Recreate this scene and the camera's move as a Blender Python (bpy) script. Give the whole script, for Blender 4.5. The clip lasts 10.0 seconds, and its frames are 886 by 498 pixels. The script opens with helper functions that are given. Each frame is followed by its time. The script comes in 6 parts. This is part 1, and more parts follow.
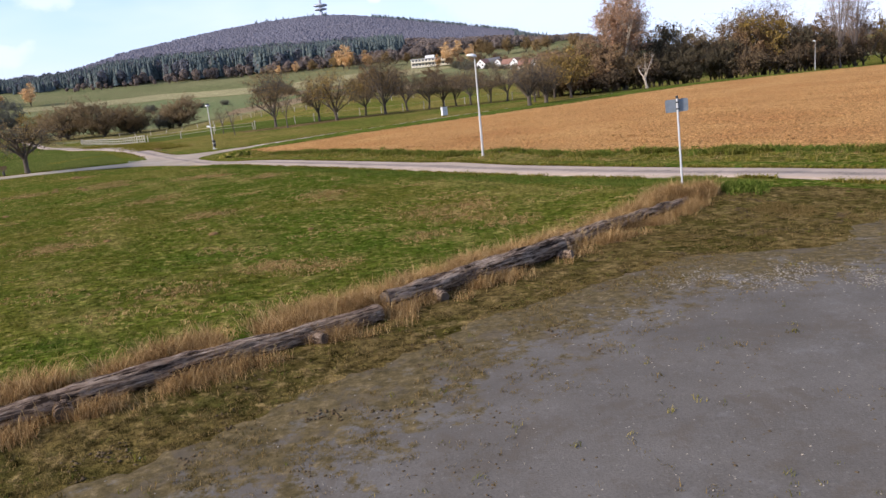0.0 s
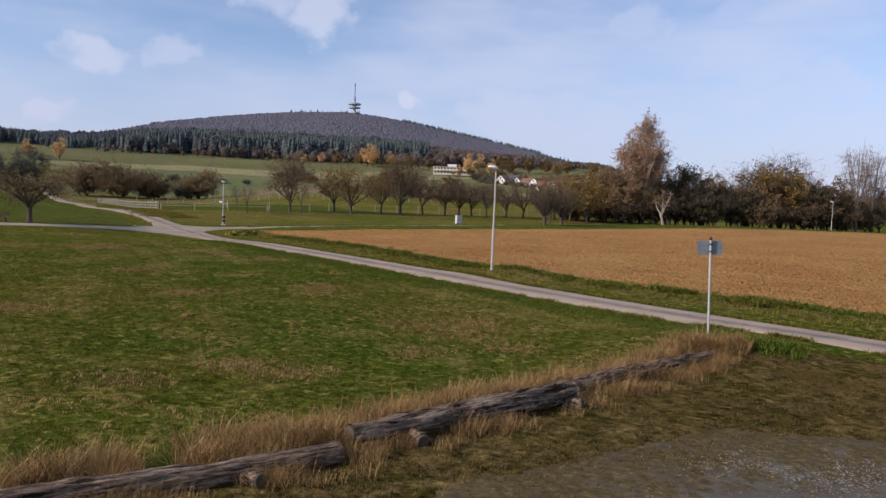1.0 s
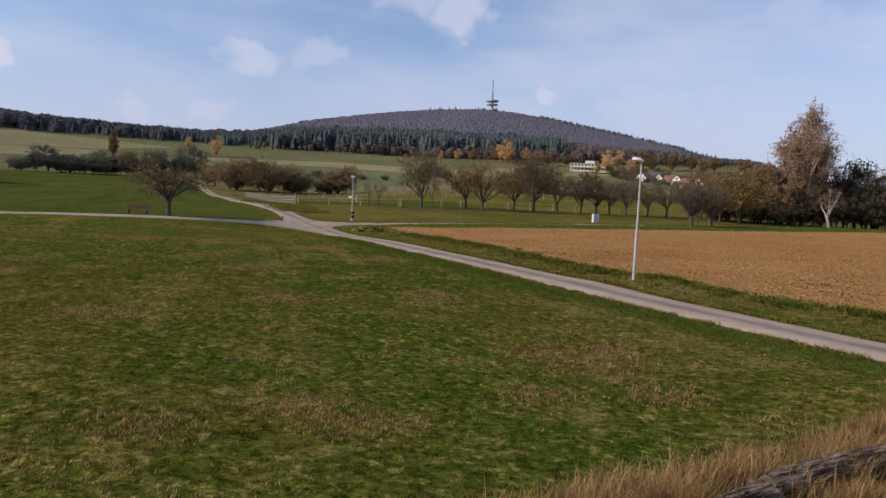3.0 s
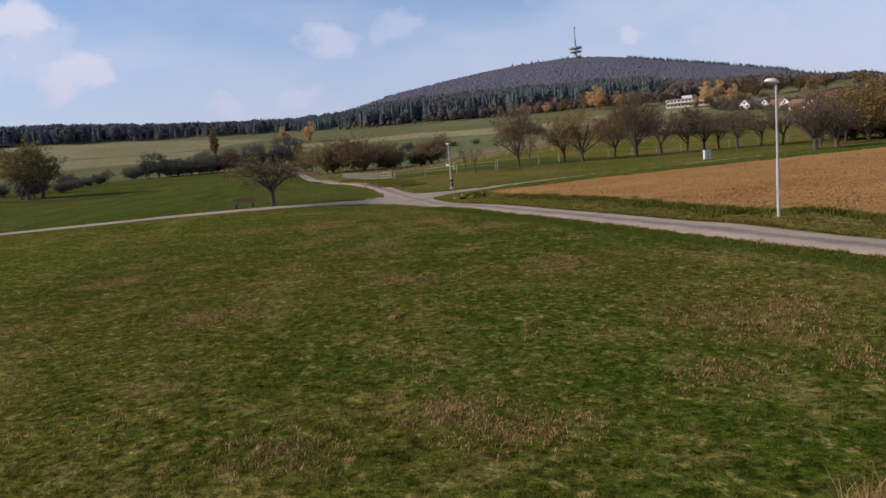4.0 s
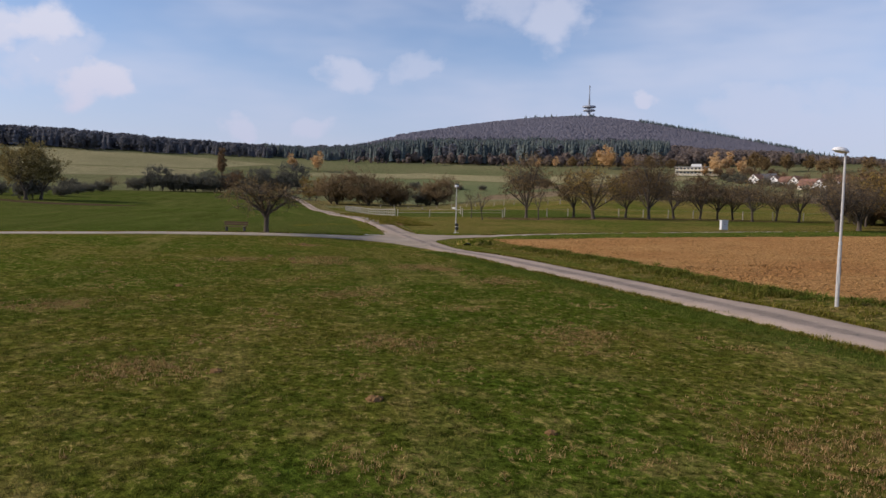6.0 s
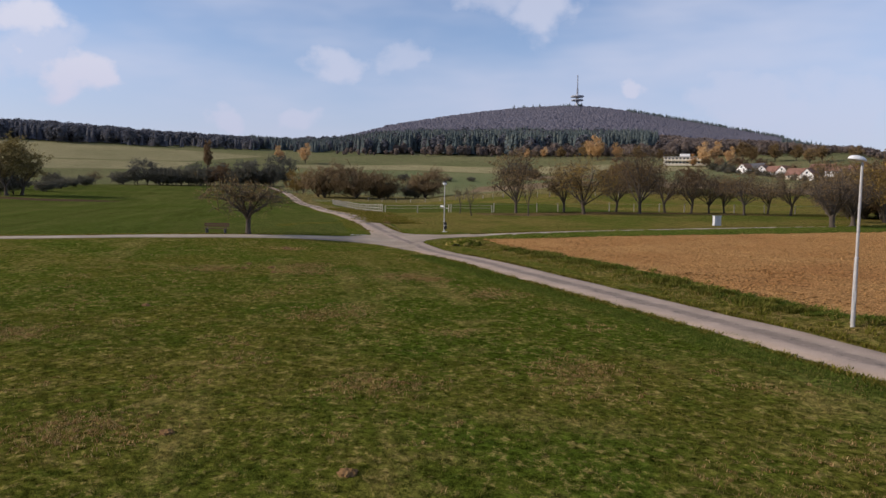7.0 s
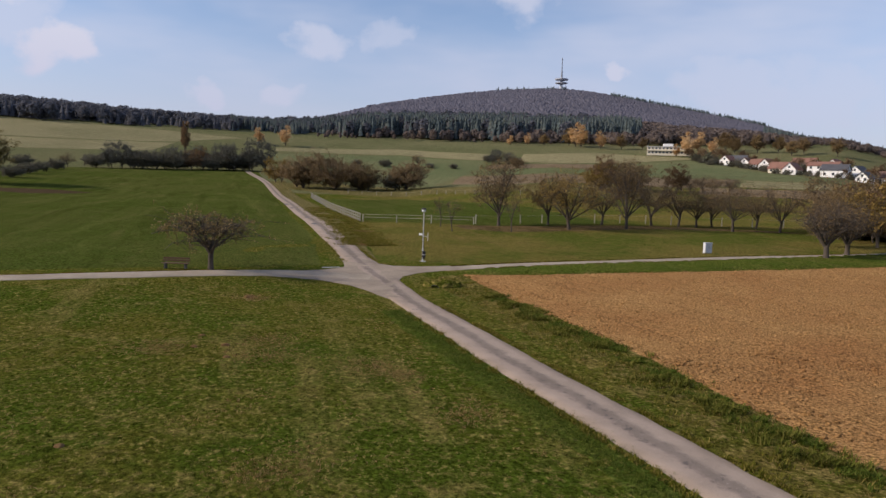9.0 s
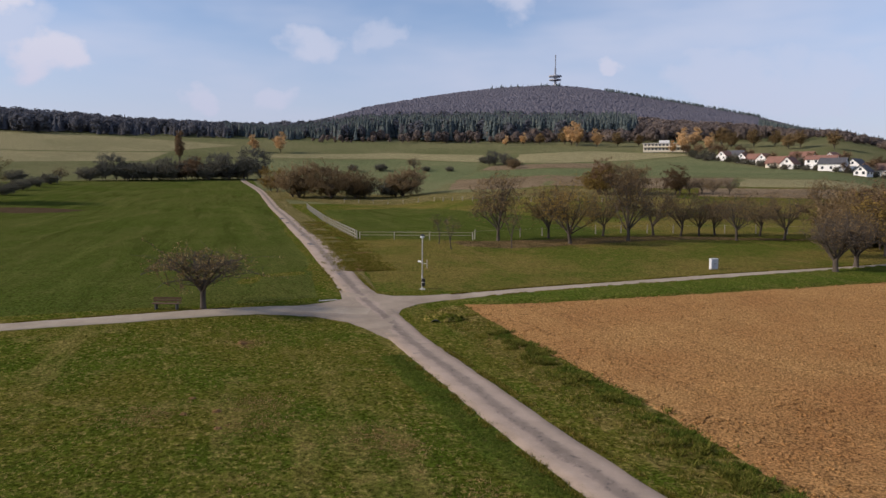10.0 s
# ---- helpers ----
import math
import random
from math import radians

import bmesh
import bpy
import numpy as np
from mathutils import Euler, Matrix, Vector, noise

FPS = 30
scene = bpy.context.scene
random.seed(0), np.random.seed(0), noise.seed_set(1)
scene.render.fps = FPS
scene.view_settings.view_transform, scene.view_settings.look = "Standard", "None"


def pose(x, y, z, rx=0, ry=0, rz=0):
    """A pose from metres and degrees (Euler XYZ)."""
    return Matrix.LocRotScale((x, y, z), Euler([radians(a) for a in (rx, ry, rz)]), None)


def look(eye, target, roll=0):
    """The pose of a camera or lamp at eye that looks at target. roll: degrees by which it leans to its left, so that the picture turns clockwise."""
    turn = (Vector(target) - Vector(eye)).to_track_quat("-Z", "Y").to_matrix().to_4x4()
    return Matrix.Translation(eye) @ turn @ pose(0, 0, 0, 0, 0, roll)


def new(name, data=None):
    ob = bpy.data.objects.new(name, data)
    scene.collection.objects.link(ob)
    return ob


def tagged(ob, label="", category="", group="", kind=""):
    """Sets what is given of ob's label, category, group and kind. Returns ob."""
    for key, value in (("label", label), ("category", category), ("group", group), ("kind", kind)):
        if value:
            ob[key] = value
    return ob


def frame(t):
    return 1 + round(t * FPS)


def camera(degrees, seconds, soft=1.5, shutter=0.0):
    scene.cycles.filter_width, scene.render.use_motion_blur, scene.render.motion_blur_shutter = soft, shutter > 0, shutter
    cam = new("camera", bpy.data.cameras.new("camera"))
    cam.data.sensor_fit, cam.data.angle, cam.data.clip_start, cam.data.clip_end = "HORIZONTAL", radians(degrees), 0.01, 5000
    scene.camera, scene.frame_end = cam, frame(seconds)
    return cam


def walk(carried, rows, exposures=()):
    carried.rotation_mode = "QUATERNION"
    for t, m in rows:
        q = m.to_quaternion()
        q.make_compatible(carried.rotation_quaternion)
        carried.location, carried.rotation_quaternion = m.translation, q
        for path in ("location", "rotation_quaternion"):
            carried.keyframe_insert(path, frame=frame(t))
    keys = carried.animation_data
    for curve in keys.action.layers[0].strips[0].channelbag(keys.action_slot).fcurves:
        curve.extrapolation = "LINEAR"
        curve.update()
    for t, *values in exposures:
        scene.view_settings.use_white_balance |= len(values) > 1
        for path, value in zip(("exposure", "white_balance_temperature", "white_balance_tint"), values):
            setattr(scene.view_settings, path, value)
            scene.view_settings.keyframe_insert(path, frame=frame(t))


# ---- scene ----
cam = camera(63.0, 10.0)
PATH = [
    (0, (-0.571, 15.642, 3.267), (-0.826, 17.586, 2.875), -6.0),
    (0.5, (-0.658, 16.625, 3.243), (-0.909, 18.598, 3.039), 1.3),
    (1, (-0.719, 17.668, 3.226), (-0.978, 19.649, 3.123), 2.0),
    (1.5, (-0.838, 18.707, 3.263), (-1.11, 20.687, 3.182), 1.9),
    (2, (-0.976, 19.725, 3.278), (-1.258, 21.703, 3.171), 1.5),
    (2.5, (-1.095, 20.732, 3.285), (-1.385, 22.707, 3.17), 1.6),
    (2.7, (-1.034, 21.148, 3.273), (-1.436, 23.103, 3.151), 2.0),
    (3.8, (-2.187, 22.876, 3.351), (-3.161, 24.614, 3.177), 1.0),
    (4, (-2.425, 23.183, 3.296), (-3.298, 24.969, 3.071), -4.6),
    (4.5, (-3.055, 23.897, 3.308), (-3.95, 25.679, 3.15), -3.7),
    (5, (-3.512, 24.774, 3.282), (-4.406, 26.557, 3.139), -0.7),
    (5.5, (-3.913, 25.678, 3.278), (-4.799, 27.468, 3.173), 0.7),
    (6, (-4.269, 26.618, 3.287), (-5.138, 28.416, 3.178), 1.3),
    (6.2, (-4.363, 27.026, 3.339), (-5.23, 28.825, 3.22), 1.3),
    (7.3, (-5.241, 28.876, 4.596), (-6.071, 30.689, 4.443), 0.6),
    (7.5, (-5.356, 29.3, 5.051), (-6.182, 31.111, 4.859), 0.3),
    (8, (-5.719, 30.315, 6.014), (-6.528, 32.132, 5.809), 1.6),
    (8.5, (-6.14, 31.253, 7.101), (-6.941, 33.076, 6.909), 2.3),
    (9, (-6.67, 32.325, 8.428), (-7.461, 34.152, 8.24), 1.9),
    (9.5, (-7.185, 33.284, 9.521), (-7.975, 35.112, 9.333), 1.1),
    (10, (-7.697, 34.233, 10.703), (-8.483, 36.062, 10.513), 0.4),
]
walk(cam, [(t, look(eye, target, roll)) for t, eye, target, roll in PATH],
     ((0, 0.98, 6250, 16), (0.3, 0.60, 6350, 16), (0.7, 0.36, 6450, 16), (1.2, 0.21, 6500, 16), (3, 0.16, 6550, 16), (10, 0.15, 6700, 16)))


# ---- world, sun, exposure ----
SUN_AZ, SUN_EL = radians(-122), radians(28)   # from +y towards +x
sun_to = Vector((math.sin(SUN_AZ) * math.cos(SUN_EL), math.cos(SUN_AZ) * math.cos(SUN_EL), math.sin(SUN_EL)))
sun = new("sun", bpy.data.lights.new("sun", "SUN"))
sun.data.energy, sun.data.angle, sun.data.color = 3.7, radians(5), (1.0, 0.91, 0.77)
sun.matrix_world = look(sun_to * 50, (0, 0, 0))

world = bpy.data.worlds.new("world")
scene.world = world
world.use_nodes = True


def build_world():
    nt = world.node_tree
    nt.nodes.clear()
    N, L = nt.nodes.new, nt.links.new
    out, bg = N("ShaderNodeOutputWorld"), N("ShaderNodeBackground")
    sky = N("ShaderNodeTexSky")
    sky.sky_type, sky.sun_disc = "NISHITA", False
    sky.sun_elevation, sky.sun_rotation = SUN_EL, SUN_AZ
    sky.air_density, sky.dust_density, sky.ozone_density = 1.0, 0.5, 3.0
    tc = N("ShaderNodeTexCoord")

    def noise_on(scale, detail, stretch):
        mp, nz = N("ShaderNodeMapping"), N("ShaderNodeTexNoise")
        mp.inputs["Scale"].default_value = stretch
        nz.inputs["Scale"].default_value, nz.inputs["Detail"].default_value = scale, detail
        nz.inputs["Roughness"].default_value = 0.55
        L(tc.outputs["Generated"], mp.inputs["Vector"])
        L(mp.outputs["Vector"], nz.inputs["Vector"])
        return nz.outputs["Fac"]

    def ramp(fac, a, b, top):
        r = N("ShaderNodeMapRange")
        r.interpolation_type = "SMOOTHSTEP"
        r.inputs["From Min"].default_value, r.inputs["From Max"].default_value = a, b
        r.inputs["To Max"].default_value = top
        L(fac, r.inputs["Value"])
        return r.outputs["Result"]

    def math2(op, a, b):
        m = N("ShaderNodeMath")
        m.operation = op
        for s, v in zip(m.inputs, (a, b)):
            if isinstance(v, (int, float)):
                s.default_value = v
            else:
                L(v, s)
        return m.outputs[0]

    veil = ramp(noise_on(2.2, 4, (1, 1, 3.6)), 0.34, 0.74, 0.58)
    # ragged cumulus: the direction is stirred by noise at two scales before it is compared with each cloud's centre

    def stirred(scale, detail, amount):
        nz, sub, mul = N("ShaderNodeTexNoise"), N("ShaderNodeVectorMath"), N("ShaderNodeVectorMath")
        nz.inputs["Scale"].default_value, nz.inputs["Detail"].default_value = scale, detail
        L(tc.outputs["Generated"], nz.inputs["Vector"])
        sub.operation, sub.inputs[1].default_value = "SUBTRACT", (0.5, 0.5, 0.5)
        mul.operation, mul.inputs[1].default_value = "MULTIPLY", (amount, amount, amount * 0.7)
        L(nz.outputs["Color"], sub.inputs[0])
        L(sub.outputs["Vector"], mul.inputs[0])
        return mul.outputs["Vector"]

    def add_vec(a, b):
        v = N("ShaderNodeVectorMath")
        L(a, v.inputs[0])
        L(b, v.inputs[1])
        return v.outputs["Vector"]

    way = add_vec(tc.outputs["Generated"], add_vec(stirred(13, 2, 0.075), stirred(34, 5, 0.05)))
    wisp = noise_on(26, 6, (1, 1, 1.6))
    cloud = veil
    # azimuth, elevation, half-width in degrees, density
    for az, el, size, dens in CLOUDS:
        off, squash, ln = N("ShaderNodeVectorMath"), N("ShaderNodeVectorMath"), N("ShaderNodeVectorMath")
        off.operation, squash.operation, ln.operation = "SUBTRACT", "MULTIPLY", "LENGTH"
        off.inputs[1].default_value = (math.sin(radians(az)) * math.cos(radians(el)), math.cos(radians(az)) * math.cos(radians(el)), math.sin(radians(el)))
        squash.inputs[1].default_value = (1, 1, 1.7)
        L(way, off.inputs[0])
        L(off.outputs["Vector"], squash.inputs[0])
        L(squash.outputs["Vector"], ln.inputs[0])
        near = math2("SUBTRACT", 1.0, ramp(ln.outputs["Value"], 0.0, radians(size * 2.0), 1.0))
        lump = math2("ADD", near, math2("MULTIPLY", math2("SUBTRACT", wisp, 0.5), 0.8))
        cloud = math2("MAXIMUM", cloud, math2("MULTIPLY", ramp(lump, 0.25, 0.85, dens), ramp(near, 0.0, 0.3, 1.0)))
    mix = N("ShaderNodeMix")
    mix.data_type = "RGBA"
    mix.inputs["B"].default_value = CLOUD_COLOUR
    L(cloud, mix.inputs["Factor"])
    L(sky.outputs["Color"], mix.inputs["A"])
    sep = N("ShaderNodeSeparateXYZ")
    L(tc.outputs["Generated"], sep.inputs[0])
    haze = N("ShaderNodeMix")
    haze.data_type = "RGBA"
    haze.inputs["B"].default_value = HAZE_COLOUR
    L(math2("SUBTRACT", 0.72, ramp(sep.outputs["Z"], 0.0, 0.26, 0.72)), haze.inputs["Factor"])
    L(mix.outputs["Result"], haze.inputs["A"])
    cast = N("ShaderNodeMix")
    cast.data_type, cast.blend_type = "RGBA", "MULTIPLY"
    cast.inputs["Factor"].default_value = 1.0
    cast.inputs["B"].default_value = SKY_CAST
    L(haze.outputs["Result"], cast.inputs["A"])
    L(cast.outputs["Result"], bg.inputs["Color"])
    bg.inputs["Strength"].default_value = SKY_STRENGTH
    L(bg.outputs["Background"], out.inputs["Surface"])


SKY_STRENGTH = 0.125
CLOUD_COLOUR = (4.8, 5.2, 5.8, 1)
HAZE_COLOUR = (3.25, 3.6, 4.8, 1)
SKY_CAST = (1.0, 0.985, 1.03, 1)
CLOUDS = ((-50.8, 8.6, 2.0, 1.0), (-52.4, 8.0, 2.2, 1.0), (-55.2, 11.6, 2.6, 0.95), (-57.6, 11.2, 2.6, 0.85), (-59.5, 9.0, 3.4, 0.6), (-53.8, 9.6, 3.0, 0.5), (-33.6, 9.9, 2.3, 0.6), (-28.4, 10.6, 2.2, 0.45), (-10.5, 8.5, 1.3, 0.8),
          (-17.6, 14.6, 3.2, 0.6), (-21.8, 16.8, 3.6, 0.5), (-2.0, 7.6, 4.5, 0.5), (3.5, 6.6, 4.5, 0.45), (9.0, 7.2, 4.5, 0.35), (20.5, 6.1, 5.0, 0.35), (26.0, 8.0, 5.0, 0.3), (-41.8, 5.8, 1.7, 0.7), (-36.5, 5.6, 2.0, 0.65), (15.6, 11.1, 2.8, 0.42), (19.8, 10.2, 3.0, 0.38),
          (7.0, 14.4, 3.0, 0.4), (14.7, 14.5, 3.0, 0.35), (-72, 10, 7, 0.6), (35, 11, 8, 0.45))
build_world()

# ---- materials ----


def material(name, rough=0.9, metal=0.0, spec=0.3):
    m = bpy.data.materials.new(name)
    m.use_nodes = True
    b = m.node_tree.nodes["Principled BSDF"]
    b.inputs["Roughness"].default_value, b.inputs["Metallic"].default_value = rough, metal
    b.inputs["Specular IOR Level"].default_value = spec
    return m, m.node_tree.nodes.new, m.node_tree.links.new, b


def tex_noise(m, scale, detail=4, stretch=(1, 1, 1), rough=0.6, coord="Object", turn=0.0):
    N, L = m.node_tree.nodes.new, m.node_tree.links.new
    tc, mp, nz = N("ShaderNodeTexCoord"), N("ShaderNodeMapping"), N("ShaderNodeTexNoise")
    mp.inputs["Scale"].default_value = stretch
    nz.inputs["Scale"].default_value, nz.inputs["Detail"].default_value, nz.inputs["Roughness"].default_value = scale, detail, rough
    swing = N("ShaderNodeMapping")
    swing.inputs["Rotation"].default_value = (0, 0, turn)
    L(tc.outputs[coord], swing.inputs["Vector"])
    L(swing.outputs["Vector"], mp.inputs["Vector"])
    L(mp.outputs["Vector"], nz.inputs["Vector"])
    return nz.outputs["Fac"]


def ramp_on(m, fac, stops):
    r = m.node_tree.nodes.new("ShaderNodeValToRGB")
    e = r.color_ramp.elements
    while len(e) < len(stops):
        e.new(0.5)
    for k, (p, c) in zip(e, stops):
        k.position, k.color = p, (*c, 1)
    m.node_tree.links.new(fac, r.inputs["Fac"])
    return r.outputs["Color"]


def step_on(m, fac, a, b, lo=0.0, hi=1.0):
    r = m.node_tree.nodes.new("ShaderNodeMapRange")
    r.interpolation_type = "SMOOTHSTEP"
    for k, v in (("From Min", a), ("From Max", b), ("To Min", lo), ("To Max", hi)):
        r.inputs[k].default_value = v
    m.node_tree.links.new(fac, r.inputs["Value"])
    return r.outputs["Result"]


def mix_on(m, fac, a, b, blend="MIX"):
    x = m.node_tree.nodes.new("ShaderNodeMix")
    x.data_type, x.blend_type = "RGBA", blend
    for k, v in (("Factor", fac), ("A", a), ("B", b)):
        if isinstance(v, (int, float)):
            x.inputs[k].default_value = v
        elif isinstance(v, tuple):
            x.inputs[k].default_value = (*v, 1)
        else:
            m.node_tree.links.new(v, x.inputs[k])
    return x.outputs["Result"]


def math_on(m, op, a, b):
    x = m.node_tree.nodes.new("ShaderNodeMath")
    x.operation = op
    for s, v in zip(x.inputs, (a, b)):
        if isinstance(v, (int, float)):
            s.default_value = v
        else:
            m.node_tree.links.new(v, s)
    return x.outputs[0]


def bump_on(m, fac, strength, dist):
    b = m.node_tree.nodes.new("ShaderNodeBump")
    b.inputs["Strength"].default_value, b.inputs["Distance"].default_value = strength, dist
    m.node_tree.links.new(fac, b.inputs["Height"])
    m.node_tree.links.new(b.outputs["Normal"], m.node_tree.nodes["Principled BSDF"].inputs["Normal"])


def colour(m, c):
    m.node_tree.links.new(c, m.node_tree.nodes["Principled BSDF"].inputs["Base Color"])


def plain(name, c1, c2, scale=8, rough=0.7, metal=0.0, bump=0.0, stretch=(1, 1, 1), fine=None, spec=0.3):
    """Two tones at one scale, finer grain at another, with relief."""
    m, N, L, b = material(name, rough, metal, spec)
    base = ramp_on(m, tex_noise(m, scale, 5, stretch), [(0.3, c1), (0.7, c2)])
    grain = tex_noise(m, fine or scale * 6, 3, stretch)
    colour(m, mix_on(m, 0.5, base, ramp_on(m, grain, [(0.3, (0.35,) * 3), (0.7, (0.65,) * 3)]), "OVERLAY"))
    if bump:
        bump_on(m, grain, 0.6, bump)
    return m


def island(m, stops):
    g = m.node_tree.nodes.new("ShaderNodeNewGeometry")
    return ramp_on(m, g.outputs["Random Per Island"], stops)


def leafy(name, stops, rough=0.8, through_light=0.25, grain=0.5, patch=1.2):
    """Foliage: each island its own tone, some light passing through."""
    m, N, L, b = material(name, rough, 0, 0.0)
    c = island(m, stops)
    c = mix_on(m, grain, c, ramp_on(m, tex_noise(m, patch, 3), [(0.3, (0.36,) * 3), (0.7, (0.64,) * 3)]), "OVERLAY")
    colour(m, c)
    if through_light:
        t, mx = N("ShaderNodeBsdfTranslucent"), N("ShaderNodeMixShader")
        L(c, t.inputs["Color"])
        mx.inputs["Fac"].default_value = through_light
        L(b.outputs["BSDF"], mx.inputs[1])
        L(t.outputs["BSDF"], mx.inputs[2])
        L(mx.outputs["Shader"], m.node_tree.nodes["Material Output"].inputs["Surface"])
    return m


def grass_pattern(m, lush, dry, straw, big, dry_amount):
    """Fresh, dry and strawy patches at three scales, with shade between tufts as dark specks."""
    broad = tex_noise(m, big, 6, (1, 1, 1), 0.65)
    mid = tex_noise(m, 0.55, 6, (1, 1, 1), 0.7)
    speck = tex_noise(m, 2.6, 6, (1, 1, 1), 0.8)
    c = mix_on(m, step_on(m, broad, 0.40, 0.60), lush, dry)
    c = mix_on(m, step_on(m, mid, 0.52, 0.68, 0, dry_amount * 0.8), c, straw)
    rows = tex_noise(m, 0.35, 4, (1, 0.12, 1), 0.6, "Object", radians(-38))
    c = mix_on(m, step_on(m, rows, 0.53, 0.68, 0, 0.4), c, straw)
    c = mix_on(m, step_on(m, mid, 0.46, 0.36, 0, 0.5), c, (lush[0] * 0.8, lush[1] * 0.92, lush[2]))
    c = mix_on(m, step_on(m, speck, 0.54, 0.62, 0, dry_amount), c, straw)
    # dark specks: shade in the gaps between tufts, put into the colour
    return mix_on(m, step_on(m, speck, 0.44, 0.37, 0, 0.55), c, tuple(k * 0.5 for k in lush)), mid, speck


def grass_ground(name, lush, dry, straw, big=0.09, dry_amount=0.5, rows=None):
    m, N, L, b = material(name, 1.0, 0, 0.0)
    c, mid, speck = grass_pattern(m, lush, dry, straw, big, dry_amount)
    if rows:
        drill = tex_noise(m, 1.0, 3, (rows[0] * 3, rows[1], 1), 0.6, "Object", radians(-40))
        c = mix_on(m, step_on(m, drill, 0.45, 0.35, 0, rows[2]), c, tuple(k * 0.66 for k in lush))
        c = mix_on(m, step_on(m, drill, 0.56, 0.66, 0, rows[2]), c, tuple(k * 1.3 for k in dry))
    fleck = tex_noise(m, 4.6, 5, (1, 0.55, 1), 0.75, "Object", radians(-38))
    c = mix_on(m, step_on(m, fleck, 0.56, 0.62, 0, min(0.9, dry_amount * 1.15)), c, tuple(k * 1.15 for k in straw))
    c = mix_on(m, step_on(m, fleck, 0.44, 0.38, 0, 0.8), c, tuple(k * 0.4 for k in lush))
    fine = tex_noise(m, 6.0, 5, (1, 1, 1), 0.75)
    c = mix_on(m, 0.9, c, ramp_on(m, fine, [(0.36, (0.12,) * 3), (0.64, (0.86,) * 3)]), "OVERLAY")
    colour(m, c)
    bump_on(m, math_on(m, "ADD", fine, math_on(m, "ADD", mid, speck)), 0.9, 0.08)
    return m


def meadow_blades():
    m, N, L, b = material("meadow_blades", 0.9, 0, 0.0)
    c, mid, speck = grass_pattern(m, (0.068, 0.096, 0.0115), (0.106, 0.104, 0.018), (0.32, 0.25, 0.084), 0.09, 0.6)
    c = mix_on(m, 0.6, c, island(m, [(0, (0.3,) * 3), (0.7, (0.55,) * 3), (1, (0.8, 0.74, 0.62))]), "OVERLAY")
    colour(m, c)
    t, mx = N("ShaderNodeBsdfTranslucent"), N("ShaderNodeMixShader")
    L(c, t.inputs["Color"])
    mx.inputs["Fac"].default_value = 0.35
    L(b.outputs["BSDF"], mx.inputs[1])
    L(t.outputs["BSDF"], mx.inputs[2])
    L(mx.outputs["Shader"], m.node_tree.nodes["Material Output"].inputs["Surface"])
    return m


M_meadow = grass_ground("meadow_grass", (0.057, 0.080, 0.0095), (0.090, 0.088, 0.0145), (0.225, 0.172, 0.056), 0.09, 0.6)
M_pasture = grass_ground("young_crop", (0.057, 0.078, 0.014), (0.078, 0.089, 0.021), (0.14, 0.128, 0.04), 0.03, 0.3, (0.09, 0.012, 0.5))
M_verge = grass_ground("verge_grass", (0.068, 0.076, 0.011), (0.118, 0.098, 0.023), (0.235, 0.172, 0.062), 0.35, 0.7)
M_drygrass = grass_ground("trampled_grass", (0.056, 0.046, 0.012), (0.088, 0.063, 0.021), (0.155, 0.108, 0.045), 0.5, 0.7)
M_orchard = grass_ground("orchard_grass", (0.080, 0.098, 0.016), (0.15, 0.122, 0.032), (0.20, 0.135, 0.05), 0.06, 0.45)
# paler, greyer green than the near grass
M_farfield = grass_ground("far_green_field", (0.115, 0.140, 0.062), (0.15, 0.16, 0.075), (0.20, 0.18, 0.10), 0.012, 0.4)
M_bank = grass_ground("dry_bank_grass", (0.095, 0.090, 0.026), (0.155, 0.128, 0.05), (0.25, 0.19, 0.09), 0.3, 0.6)
M_litter = grass_ground("leaf_litter", (0.085, 0.062, 0.026), (0.14, 0.098, 0.046), (0.20, 0.135, 0.065), 0.3, 0.6)
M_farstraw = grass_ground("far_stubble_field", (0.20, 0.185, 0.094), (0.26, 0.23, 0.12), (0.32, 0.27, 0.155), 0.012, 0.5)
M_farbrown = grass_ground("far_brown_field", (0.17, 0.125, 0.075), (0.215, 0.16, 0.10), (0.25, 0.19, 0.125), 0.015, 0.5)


def soil():
    m, N, L, b = material("ploughed_soil", 1.0, 0, 0.0)
    broad, clod = tex_noise(m, 0.12, 4), tex_noise(m, 8.5, 5, (1, 1, 1), 0.7)
    c = ramp_on(m, broad, [(0.3, (0.35, 0.174, 0.066)), (0.7, (0.435, 0.246, 0.094))])
    furrow = tex_noise(m, 1.0, 4, (1.1, 0.06, 1), 0.7, "Object", radians(-44))
    c = mix_on(m, step_on(m, furrow, 0.48, 0.34, 0, 0.28), c, (0.20, 0.105, 0.046))
    crumb = tex_noise(m, 2.8, 6, (1, 1, 1), 0.75)
    c = mix_on(m, 0.95, c, ramp_on(m, clod, [(0.37, (0.14,) * 3), (0.63, (0.82,) * 3)]), "OVERLAY")
    c = mix_on(m, step_on(m, crumb, 0.55, 0.66, 0, 0.62), c, (0.155, 0.084, 0.038))
    c = mix_on(m, step_on(m, crumb, 0.43, 0.36, 0, 0.35), c, (0.50, 0.31, 0.14))
    colour(m, c)
    bump_on(m, math_on(m, "ADD", clod, crumb), 1.0, 0.12)
    return m


